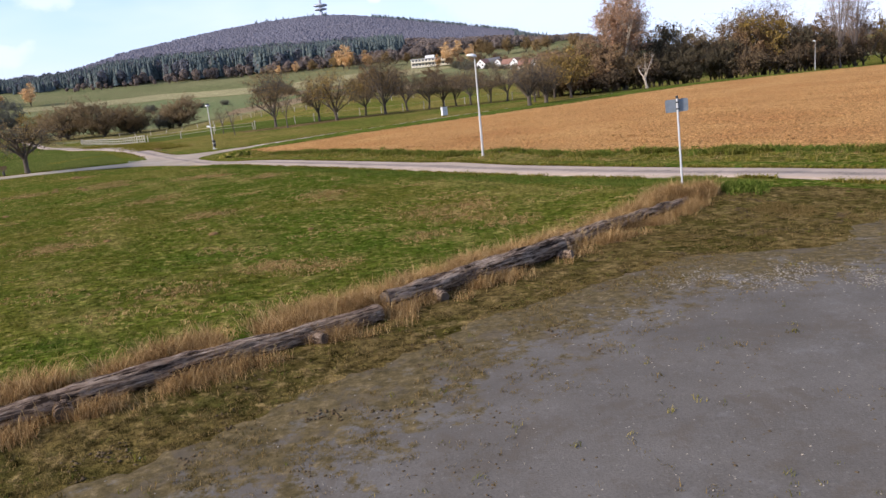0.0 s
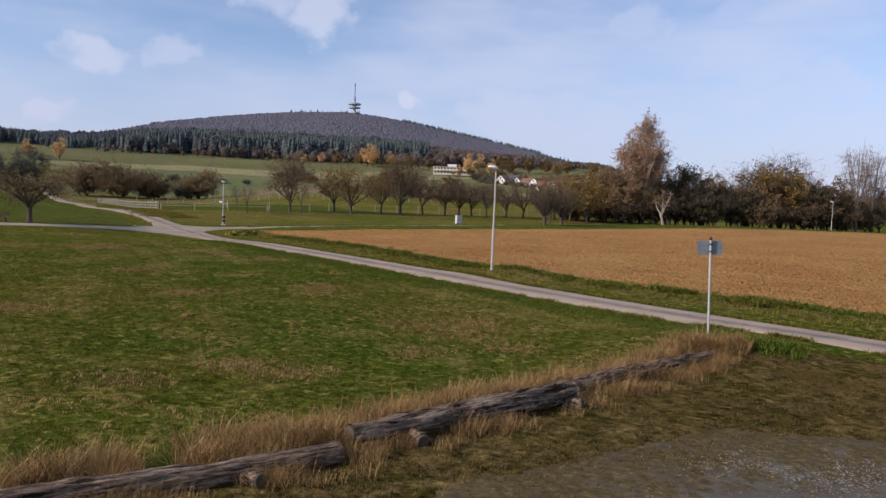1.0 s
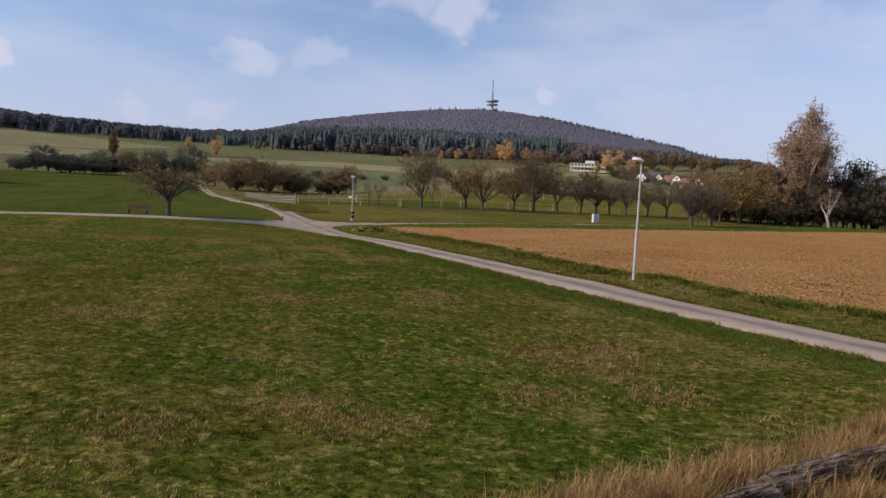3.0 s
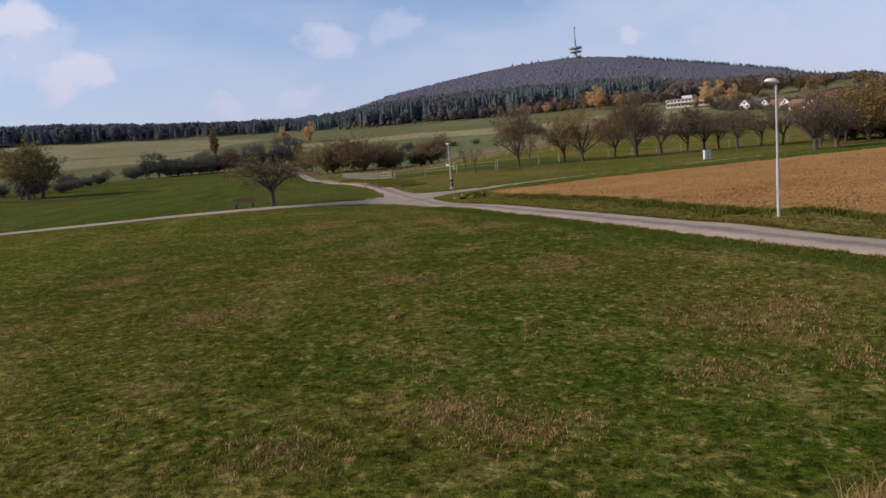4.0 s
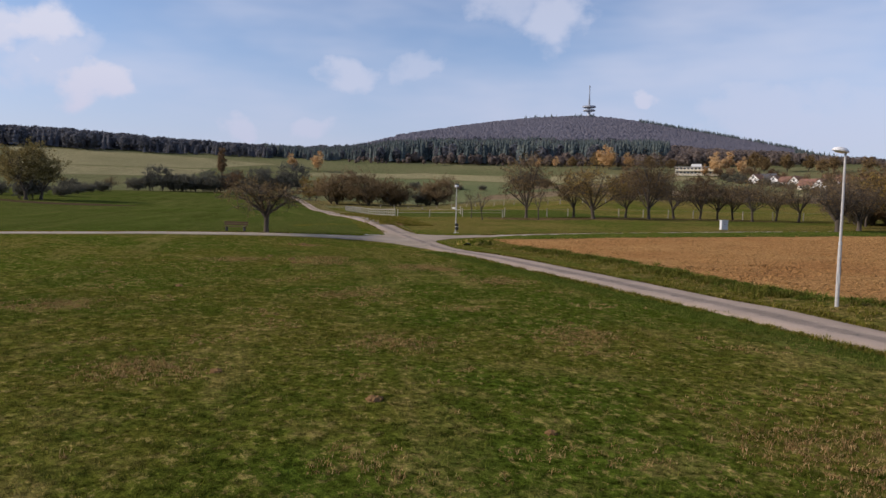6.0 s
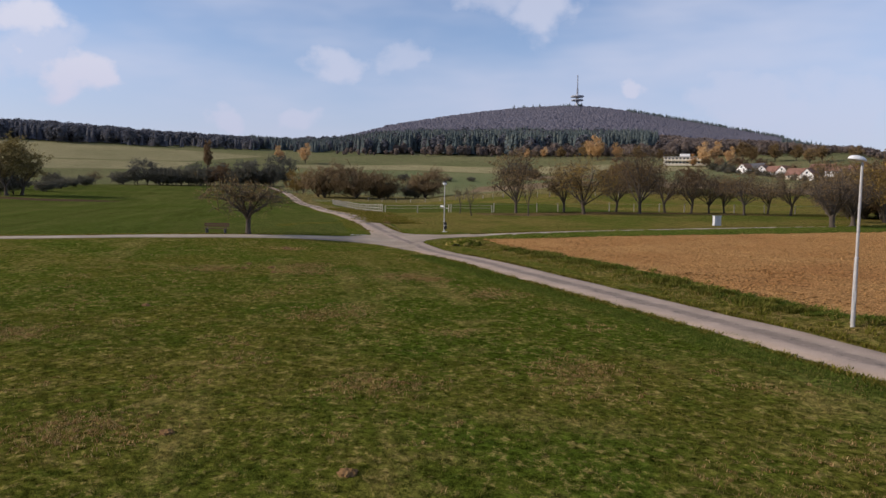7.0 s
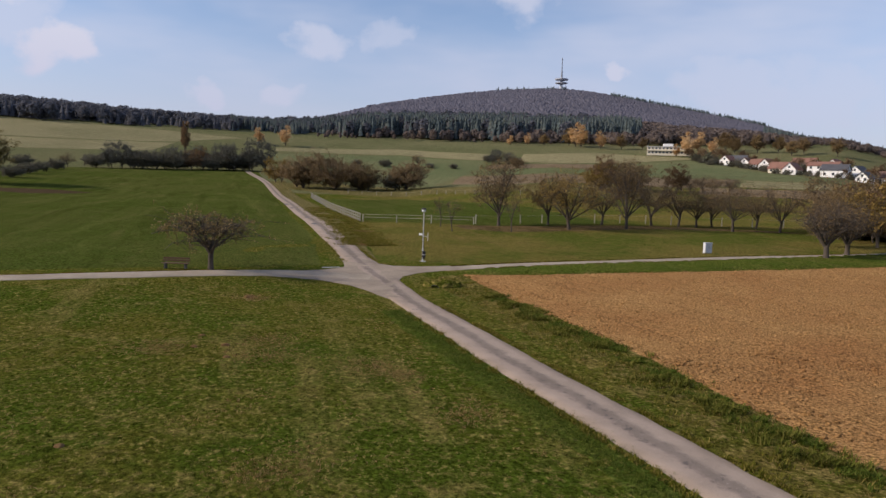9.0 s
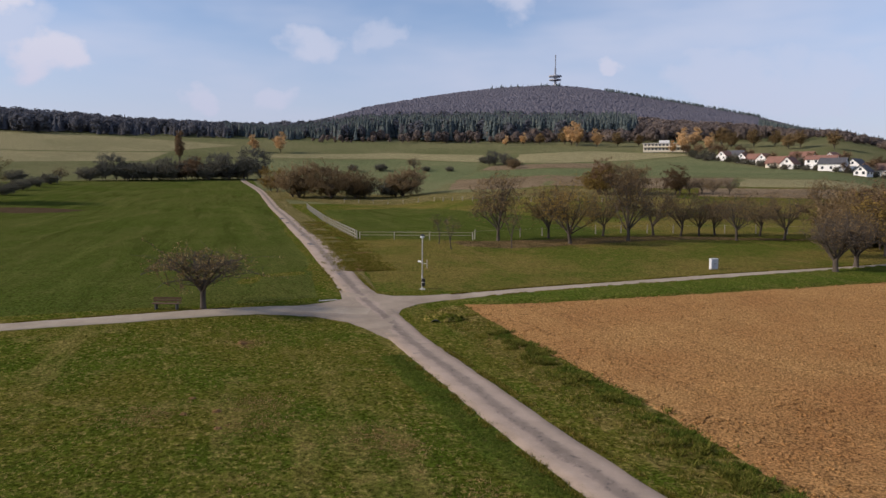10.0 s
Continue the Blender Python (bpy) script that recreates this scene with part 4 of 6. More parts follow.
for m, x, y, turn, s, lab in (
        (o1, -40.3, 129.5, 10, 1.07, FULL), (o2, -29.9, 128.6, 60, 1.00, AMB), (o3, -28.0, 141.0, 100, 1.00, THIN), (o1, -23.4, 135.1, 200, 1.06, FULL),
        (o3, -21.4, 145.9, 250, 1.05, THIN), (o3, -17.6, 147.0, 20, 0.98, THIN), (o3, -15.1, 148.4, 160, 0.94, THIN), (o3, -9.8, 143.7, 300, 1.05, THIN),
        (o3, -3.6, 147.6, 80, 1.05, THIN), (o4, -35.8, 121.8, 0, 1.10, YOUNG), (o4, -42.7, 118.4, 90, 0.95, YOUNG), (o4, -46.4, 122.9, 190, 0.91, YOUNG),
        (o1, -34.5, 134.6, 310, 0.85, FULL), (o3, -13.0, 150.7, 210, 0.90, THIN), (o3, -6.8, 152.2, 30, 0.95, THIN), (o1, 2.1, 153.2, 130, 0.95, FULL)):
    plant("orchard_tree", m, x, y, turn, s, lab, "tree", "orchard trees")

thick = tree_meshes(31, 6.9, 6.8, 1.6, 0.27, 9, 10, 10, 1900, 0.11, 0.5, 0.95)
plant("old_fruit_tree", thick, 0.1, 116.2, 0, 1.0, "gnarled old fruit tree with thick grey trunk by the path", "tree")
plant("old_fruit_tree", thick, 2.45, 121.48, 130, 0.95, "gnarled old fruit tree with brown crown by the path", "tree")
amber_b = tree_meshes(32, 8.0, 7.4, 1.4, 0.2, 7, 7, 6, 3200, 0.22, 0.6, 1.0, foliage=F_amber)
plant("amber_tree", amber_b, 6.69, 132.07, 0, 1.0, "leafy tree in bright amber autumn colour", "tree")

# shrubs: dense crowns from several stems
sh = tree_meshes(41, 8.2, 11.0, 0.6, 0.3, 6, 7, 4, 21000, 0.18, 1.0, 1.0, 3, foliage=F_brush, bushy=True)
sh2 = tree_meshes(42, 4.8, 8.5, 0.5, 0.22, 5, 6, 4, 8000, 0.21, 0.9, 1.0, 3, foliage=F_olive_hazed, bushy=True)
sh3 = tree_meshes(43, 8.5, 8.5, 0.9, 0.25, 6, 6, 4, 10000, 0.21, 0.8, 1.0, 2, foliage=F_rust, bushy=True)
sh4 = tree_meshes(44, 8.0, 9.5, 0.7, 0.25, 5, 6, 4, 10000, 0.21, 0.8, 1.0, 3, foliage=F_dark, bushy=True)
sh5 = tree_meshes(45, 9.0, 10.0, 1.2, 0.25, 6, 6, 4, 10500, 0.21, 0.7, 1.0, 2, foliage=F_amber, bushy=True)
sh6 = tree_meshes(48, 5.2, 8.5, 0.5, 0.22, 5, 6, 4, 8000, 0.21, 0.9, 1.0, 3, foliage=F_thicket, bushy=True)
sh7 = tree_meshes(49, 8.4, 9.5, 0.7, 0.25, 5, 6, 4, 9500, 0.21, 0.8, 1.0, 3, foliage=F_hedge_hazed, bushy=True)
BR, OL, RU, DK, AM = ("rounded shrub with brown autumn leaves", "low dense dark olive shrub", "rust-brown leafy autumn tree", "dark evergreen tree in a thicket", "leafy tree in amber autumn colour")
HD = "grey-green tree in the hedge, paled for haze"
SHRUBS = ((sh5, -181.0, 269.4, 10, 1.16, AM), (sh, -153.6, 246.7, 50, 1.67, BR), (sh, -142.4, 246.7, 190, 1.66, BR), (sh2, -134.5, 255.9, 0, 1.32, OL), (sh2, -127.1, 263.3, 80, 1.25, OL),
          (sh, -121.3, 265.2, 20, 1.43, BR), (sh, -133.3, 252.5, 260, 1.38, BR), (sh7, -251.0, 347.8, 0, 2.10, HD), (sh7, -262.8, 340.6, 90, 1.74, HD),
          (sh3, -44.5, 230.9, 0, 1.18, RU), (sh, -39.6, 232.0, 70, 1.15, BR), (sh5, -46.5, 229.0, 140, 0.90, AM), (sh3, -27.8, 234.9, 200, 0.95, RU),
          (o3, -23.7, 235.9, 20, 0.72, THIN), (o3, -17.7, 234.0, 120, 0.72, THIN), (o3, -13.7, 236.9, 220, 0.70, THIN), (o3, -20.7, 238.7, 320, 0.70, THIN),
          (sh7, -210.1, 167.0, 33, 0.94, HD), (sh2, -229.4, 193.4, 10, 0.92, OL), (sh2, -240.3, 177.5, 70, 1.09, OL), (sh2, -245.1, 195.4, 10, 1.01, OL),
          (sh2, -250.3, 214.4, 40, 0.90, OL), (sh2, -265.8, 231.2, 100, 0.94, OL), (sh2, -280.0, 248.3, 200, 1.01, OL), (sh2, -303.4, 251.2, 0, 1.16, OL), (o3, -297.3, 268.4, 0, 1.01, THIN),
          (sh7, -291.5, 291.4, 0, 1.59, HD), (sh2, -285.7, 297.1, 150, 1.96, OL), (sh2, -275.5, 308.7, 250, 1.74, OL), (sh2, -278.6, 321.9, 20, 2.03, OL), (sh3, -272.8, 321.7, 70, 1.23, RU), (sh2, -265.7, 342.2, 190, 1.89, OL), (sh2, -267.1, 336.4, 290, 2.03, OL), (sh, -261.5, 349.4, 290, 1.30, BR), (sh2, -282.8, 305.9, 50, 2.03, OL), (sh7, -281.5, 317.5, 120, 1.45, HD), (sh3, -275.8, 329.1, 210, 1.45, RU), (sh7, -271.6, 343.8, 10, 1.67, HD), (sh2, -288.7, 301.6, 310, 1.89, OL),
          (sh7, -280.3, 336.5, 75, 1.52, HD), (sh2, -268.4, 331.9, 30, 1.74, OL), (sh2, -296.0, 282.9, 30, 1.45, OL),
          (o3, -207.9, 452.6, 0, 1.34, THIN), (sh2, -226.5, 443.6, 0, 1.09, OL), (sh2, -197.5, 448.7, 60, 0.80, OL), (sh2, -181.3, 448.2, 60, 0.78, OL), (sh2, -241.8, 434.0, 60, 0.96, OL),
          (sh7, -165.4, 482.6, 0, 1.18, HD), (sh7, -156.6, 480.8, 100, 0.97, HD), (sh2, -150.2, 477.9, 10, 1.13, OL), (sh, -144.4, 459.9, 200, 0.89, BR), (o3, -158.2, 485.6, 0, 1.12, THIN), (sh2, -174.3, 491.7, 0, 1.03, OL))
for m, x, y, turn, s, lab in SHRUBS:
    plant("shrub" if m is sh2 or m is sh else "tree", m, x, y, turn, s, lab, "shrub" if m is sh2 or m is sh else "tree", "field shrubs and trees", sink=0.1)

willow = tree_meshes(52, 12.5, 14.5, 1.6, 0.5, 7, 7, 5, 16000, 0.24, 0.6, 1.0, 2, 0.45, foliage=F_willow)
plant("willow", willow, -211.2, 168.2, 0, 1.45, "large rounded willow with olive-tan autumn leaves", "tree")
poplar = tree_meshes(51, 19, 5.0, 1.0, 0.3, 10, 8, 6, 6000, 0.4, 0.6, 1.0, foliage=F_rust)
plant("poplar", poplar, -343.8, 392.2, 0, 1.07, "tall narrow rust-brown poplar behind the hedge", "tree")

# wood along the far side of the ploughed field
birch = tree_meshes(61, 20.0, 10.5, 4.5, 0.3, 18, 10, 9, 26000, 0.19, 0.1, 1.0, 1, 0.35, M_palebark, F_birch, 0.04, 0.02, taper=1.05)
plant("birch", birch, 17.0, 147.5, 0, 1.0, "tall birch with pinkish tan autumn leaves", "tree")
pale = tree_meshes(62, 8.4, 6.0, 2.8, 0.3, 4, 4, 4, 160, 0.18, 0.0, 0.3, 1, 0.35, M_palebark, F_birch, 0.2)
plant("pale_dead_tree", pale, 19.7, 141.4, 200, 0.72, "leafless tree with pale bare trunk at the wood's edge", "tree")
bare_t = tree_meshes(63, 15.6, 14.5, 2.6, 0.34, 10, 11, 11, 2600, 0.18, 0.3, 0.5, 1, 0.35, M_bark, F_amber, 0.06)
bare_b = tree_meshes(64, 16.2, 7.5, 4.0, 0.2, 10, 11, 11, 700, 0.18, 0.2, 0.3, 1, 0.3, M_twig, F_birch, 0.05, 0.015)
plant("bare_tree", bare_t, 45.0, 163, 0, 1.0, "broad almost leafless tree above the thicket", "tree")
plant("bare_tree", bare_t, 39.5, 165, 120, 0.88, "broad almost leafless tree above the thicket", "tree")
plant("bare_birch", bare_b, 57.3, 159.8, 0, 1.0, "bare birch with pale trunk and fine twigs", "tree")
plant("bare_birch", bare_b, 62.5, 166, 140, 0.95, "bare birch with pale trunk and fine twigs", "tree")
TH = "low brown thicket bush at the wood's edge"
WOOD = ((sh3, 6.6, 142.9, 0, 0.95, RU), (sh3, 11.2, 143.9, 80, 1.1, RU), (sh, 14.3, 146.8, 150, 1.1, BR), (sh, 8.6, 148.6, 220, 1.05, BR), (sh5, 27.4, 158.8, 30, 1.05, AM), (sh4, 23.0, 155.6, 10, 1.25, DK),
        (sh4, 30.5, 154.0, 100, 0.85, DK), (sh4, 34.0, 156.0, 200, 0.85, DK), (sh, 28.2, 154.1, 10, 1.05, BR), (sh3, 38.5, 156.0, 10, 1.0, RU), (sh5, 43.0, 157.5, 0, 1.12, AM), (sh3, 40.0, 159.5, 200, 1.2, RU), (sh4, 48.0, 158.5, 40, 0.95, DK),
        (sh3, 47.0, 161.5, 80, 1.1, RU), (sh4, 52.5, 161.5, 150, 1.0, DK), (sh3, 54.5, 163.0, 250, 1.0, RU), (o1, 1.0, 128.7, 0, 0.66, FULL), (o1, 4.3, 136.3, 90, 0.7, FULL), (sh6, 19.1, 147.8, 0, 1.2, TH), (sh5, 4.1, 149.8, 60, 0.8, AM),
        (sh4, 3.6, 141.0, 0, 0.55, DK), (sh3, 8.2, 140.2, 60, 0.7, RU), (sh3, 12.5, 146.2, 60, 1.15, RU), (sh, 6.1, 146.8, 10, 1.15, BR), (sh6, 12.9, 142.6, 10, 1.0, TH), (sh4, 16.7, 145.9, 100, 0.7, DK), (sh4, 23.5, 150.1, 0, 0.75, DK), (sh4, 26.5, 149.0, 50, 0.7, DK), (sh4, 30.0, 151.0, 140, 0.75, DK), (sh4, 34.5, 153.0, 10, 0.8, DK), (sh6, 38.5, 153.5, 90, 1.1, TH), (sh3, 42.0, 155.0, 200, 0.7, RU), (sh3, 39.5, 154.0, 20, 0.6, RU), (sh3, 50.5, 157.5, 20, 0.7, RU), (sh6, 46.5, 156.5, 0, 1.1, TH), (sh4, 50.0, 158.5, 90, 0.7, DK), (sh6, 54.5, 160.0, 20, 0.9, TH),
        (sh3, 66.0, 170.0, 10, 1.0, RU), (sh5, 72.0, 174.0, 10, 0.95, AM), (sh6, 60.0, 166.0, 90, 1.0, TH))
for m, x, y, turn, s, lab in WOOD:
    plant("wood_tree", m, x, y, turn, s, lab, "tree", "trees of the small wood", tall=1.22 if x > 20 else 1.0, sink=0.15)

# ---- forests ----


def scatter_mesh(name, templates, xyz, scale, tall, turn, pick, mat, soft=False):
    """One mesh out of many copies of small templates."""
    VV, FF, base = [], [], 0
    for k, (v, f) in enumerate(templates):
        sel = np.where(pick == k)[0]
        if not len(sel):
            continue
        c, s = np.cos(turn[sel])[:, None], np.sin(turn[sel])[:, None]
        X = (v[None, :, 0] * c - v[None, :, 1] * s) * scale[sel][:, None] + xyz[sel][:, 0:1]
        Y = (v[None, :, 0] * s + v[None, :, 1] * c) * scale[sel][:, None] + xyz[sel][:, 1:2]
        Z = v[None, :, 2] * (scale[sel] * tall[sel])[:, None] + xyz[sel][:, 2:3]
        VV.append(np.stack([X, Y, Z], -1).reshape(-1, 3))
        FF.append((f[None] + (np.arange(len(sel)) * len(v))[:, None, None] + base).reshape(-1, 3))
        base += len(sel) * len(v)
    V, F = np.concatenate(VV), np.concatenate(FF).astype(np.int32)
    me = bpy.data.meshes.new(name)
    me.vertices.add(len(V))
    me.vertices.foreach_set("co", V.astype(np.float32).ravel())
    me.loops.add(F.size)
    me.loops.foreach_set("vertex_index", F.ravel())
    me.polygons.add(len(F))
    me.polygons.foreach_set("loop_start", np.arange(0, F.size, 3, dtype=np.int32))
    me.update(calc_edges=True)
    me.materials.append(mat)
    if soft:
        me.shade_smooth()
    return new(name, me)


def spruce(seed):
    """A spruce of height 1: jagged skirts one above another, in one piece with the stem."""
    rng = random.Random(seed)
    v, f = [], []
    n = 8
    layers = 5
    for k in range(layers):
        z0 = 0.10 + 0.80 * k / layers
        z1 = z0 + 0.36 * (1 - 0.55 * k / layers)
        r = 0.17 * (1 - k / (layers + 0.3))
        b = len(v)
        v.append((0, 0, min(z1, 1.0)))
        for i in range(n):
            a = 2 * math.pi * (i + rng.uniform(-0.3, 0.3)) / n
            q = r * (rng.uniform(0.55, 0.8) if i % 2 else rng.uniform(0.95, 1.3))
            v.append((q * math.cos(a), q * math.sin(a), z0 + rng.uniform(-0.03, 0.03)))
        f += [(b, b + 1 + i, b + 1 + (i + 1) % n) for i in range(n)]
    return np.array(v), np.array(f)


def broadleaf(seed, lumps=12):
    """A broadleaf tree of height 1: leaf sprays scattered through an uneven crown on a short stem; with lumps 1 a single lumpy crown."""
    rng = random.Random(seed)
    v, f = [], []
    if lumps == 1:
        for z, r, turn in ((0.28, 0.33, 0.0), (0.74, 0.25, 0.6)):
            v += [(r * rng.uniform(0.75, 1.25) * math.cos(turn + 1.257 * k), r * rng.uniform(0.75, 1.25) * math.sin(turn + 1.257 * k), z + rng.uniform(-0.06, 0.06)) for k in range(5)]
        v.append((rng.uniform(-0.08, 0.08), rng.uniform(-0.08, 0.08), 1.0))
        for k in range(5):
            n = (k + 1) % 5
            f += [(k, n, 5 + k), (n, 5 + n, 5 + k), (5 + k, 5 + n, 10)]
        return np.array(v), np.array(f)
    for k in range(lumps * 11):
        d = Vector((rng.gauss(0, 1), rng.gauss(0, 1), rng.gauss(0.15, 1))).normalized()
        r = (0.62 + 0.38 * rng.random()) * (0.9 + 0.35 * noise.noise(d * 1.8 + Vector((seed * 3.1, 0, 0))))
        c = Vector((d.x * 0.3 * r, d.y * 0.3 * r, 0.54 + d.z * 0.42 * r))
        n = (d + Vector((rng.gauss(0, 0.3), rng.gauss(0, 0.3), rng.gauss(0.15, 0.3)))).normalized()
        u = n.orthogonal().normalized()
        w = n.cross(u)
        s = rng.uniform(0.055, 0.095) * (1.0 if lumps > 8 else 1.5)
        b = len(v)
        a0 = rng.uniform(0, 6.28)
        for q in range(3):
            a = a0 + 2.094 * q + rng.uniform(-0.4, 0.4)
            v.append(tuple(c + (u * math.cos(a) + w * math.sin(a)) * s * rng.uniform(0.7, 1.2)))
        f.append((b, b + 1, b + 2))
    return np.array(v), np.array(f)


# the woods stand lower on the ridge's saddle and behind the village: azimuth, share of full height
GROWTH = ((-75, 0.9), (-54, 0.86), (-48, 0.72), (-40, 0.58), (-36, 0.46), (-33, 0.52), (-30.5, 0.8), (-27, 1.0), (-1, 1.0), (2, 0.66), (4, 0.55), (9, 0.62), (25, 0.7))


def stand(name, az0, az1, r0, r1, count, templates, low, high, mat, label, seed, keep=None, wide=1.0, sink=0.5):
    g = np.random.default_rng(seed)
    az = np.radians(g.uniform(az0, az1, count))
    r = np.sqrt(g.uniform(r0 * r0, r1 * r1, count))
    x, y = CX + r * np.sin(az), CY + r * np.cos(az)
    if keep is not None:
        ok = keep(np.degrees(az), r, g)
        x, y, az, r = x[ok], y[ok], az[ok], r[ok]
    n = len(x)
    xyz = np.stack([x, y, ground_z(x, y) - sink], 1)
    hgt = g.uniform(low, high, n) * np.where(r < 1600, np.interp(np.degrees(az), *zip(*GROWTH)), 1.0)
    ob = scatter_mesh(name, templates, xyz, hgt * wide, np.full(n, 1 / wide), g.uniform(0, 6.28, n), g.integers(0, len(templates), n), mat, True)
    return tagged(ob, label, "forest", kind="stuff")


SPRUCES = [spruce(i) for i in range(4)]
LEAFY = [broadleaf(i, 32) for i in range(5)]
MIDDLE = [broadleaf(20 + i, 8) for i in range(4)]
TINY = [broadleaf(30 + i, 1) for i in range(6)]
SMALL = [broadleaf(10 + i, 3) for i in range(4)]


def edge_line(az, r, g):
    return r > 655 + 22 * np.sin(az * 1.1) + 14 * np.sin(az * 3.7 + 1)


# crown colours of these stands already hold the haze of distance
stand("spruce_forest", -40, -8.5, 640, 760, 3000, SPRUCES, 14, 25, F_conifer_hazed, "dense dark green spruce forest on the hill's foot", 1, edge_line, 0.95)
stand("spruce_forest", -40, -8.5, 760, 1060, 3200, SPRUCES, 16, 24, F_conifer_hazed, "dense dark green spruce forest higher on the slope", 2, lambda az, r, g: r < 930 + 75 * np.sin(az * 0.55) + 45 * np.sin(az * 1.7 + 1) + g.normal(0, 25, len(az)), 1.0)
stand("mixed_forest", -40, -12, 640, 1020, 900, LEAFY, 13, 22, F_mixed_hazed, "broadleaf trees among the spruces, greyed for haze", 21, edge_line, 1.1)
stand("brown_wood", -34, -8, 618, 672, 170, LEAFY, 4, 12, F_brownwood_hazed, "brownish bushes along the forest edge", 22, None, 1.2)
stand("mixed_forest", -75, -39, 650, 790, 1500, LEAFY + SPRUCES + SPRUCES, 12, 21, F_mixed_hazed, "dark mixed forest on the low ridge", 3, edge_line, 1.2)
stand("mixed_forest", -75, -35, 790, 1100, 2800, MIDDLE + MIDDLE + SPRUCES, 12, 21, F_mixed_hazed, "dark mixed forest along the ridge line", 4, None, 1.3)
stand("brown_wood", -20, 14, 625, 800, 1500, LEAFY, 8, 14, F_brownwood_hazed, "brown leafless wood edge below the hill", 5, lambda az, r, g: (r > 640 + 20 * np.sin(az * 2)) & (g.random(len(az)) < np.clip((az + 20) / 12, 0.1, 1)), 1.15)
stand("brown_wood", -10, 25, 780, 1100, 2400, MIDDLE, 9, 15, F_brownwood_hazed, "brown mixed wood behind the village", 6, lambda az, r, g: r < np.interp(az, (-10, -2, 4), (1100, 1000, 860)), 1.2)
stand("spruce_forest", 0, 26, 850, 1500, 3000, SPRUCES, 15, 24, F_conifer_hazed, "dark spruce forest behind the village", 7, None, 1.15)
stand("beech_forest", -38, 10, 1040, 1750, 27000, TINY, 8, 13, F_bare_hazed, "leafless beech forest covering the hill, coloured grey-purple for haze", 8, None, 1.15, 5.5)
stand("beech_forest", -33, 6, 1750, 2620, 34000, TINY, 9, 14, F_bare_hazed, "leafless beech forest near the hilltop, coloured grey-purple for haze", 9, None, 1.25, 6.5)
stand("spruce_forest", -11, 3, 2330, 2560, 1300, SPRUCES, 10, 18, F_conifer_hazed, "row of small spruces along the skyline", 10, lambda az, r, g: r > np.interp(az, _az, _R) - 90, 1.3)
stand("spruce_forest", -20, -14, 2440, 2540, 60, SPRUCES, 11, 19, F_conifer_hazed, "few spruces on the hilltop", 12, None, 1.3)
stand("spruce_forest", 12, 60, 1300, 1850, 2500, SPRUCES, 16, 24, F_conifer_hazed, "distant dark forest", 13, None, 1.3)

gold = tree_meshes(71, 17, 9.5, 1.5, 0.35, 6, 6, 4, 2600, 0.75, 0.7, 1.0, foliage=F_orange)
gold2 = tree_meshes(72, 12, 10, 1.2, 0.3, 6, 6, 4, 2600, 0.55, 0.8, 1.0, foliage=F_orchard)
GO, RB = "golden orange autumn tree at the forest edge", "russet autumn tree at the forest edge"
for m, x, y, s, lab in ((gold, -139, 606, 1.05, GO), (gold, -145, 614, 1.15, GO), (gold, -122, 600, 0.85, GO), (gold2, -152, 620, 1.2, RB), (gold2, -107, 606, 1.0, RB), (gold, -55, 571, 0.8, GO), (gold, -62, 566, 0.55, GO), (gold, -57, 590, 0.95, GO), (gold, -50, 598, 0.9, GO), (gold, -39, 586, 0.75, GO),
                        (gold2, -25, 600, 1.0, RB), (gold2, -10, 606, 1.1, RB), (gold2, 4, 610, 1.0, RB), (gold2, 20, 600, 1.0, RB), (gold, -184, 610, 0.6, GO), (gold, -330, 480, 0.9, GO), (gold, -346, 470, 0.75, GO), (gold2, -172, 616, 0.8, RB),
                        (gold2, 40, 590, 1.0, RB), (gold2, -32, 615, 1.2, RB), (gold2, 12, 590, 0.9, RB), (gold, -196, 600, 0.5, GO), (gold2, -92, 612, 0.8, RB)):
    plant("autumn_tree", m, x, y, (x * 37) % 360, s, lab, "tree", "autumn trees at the forest edge", sink=0.3)

# ---- street lamps, sign, cabinet, bench ----


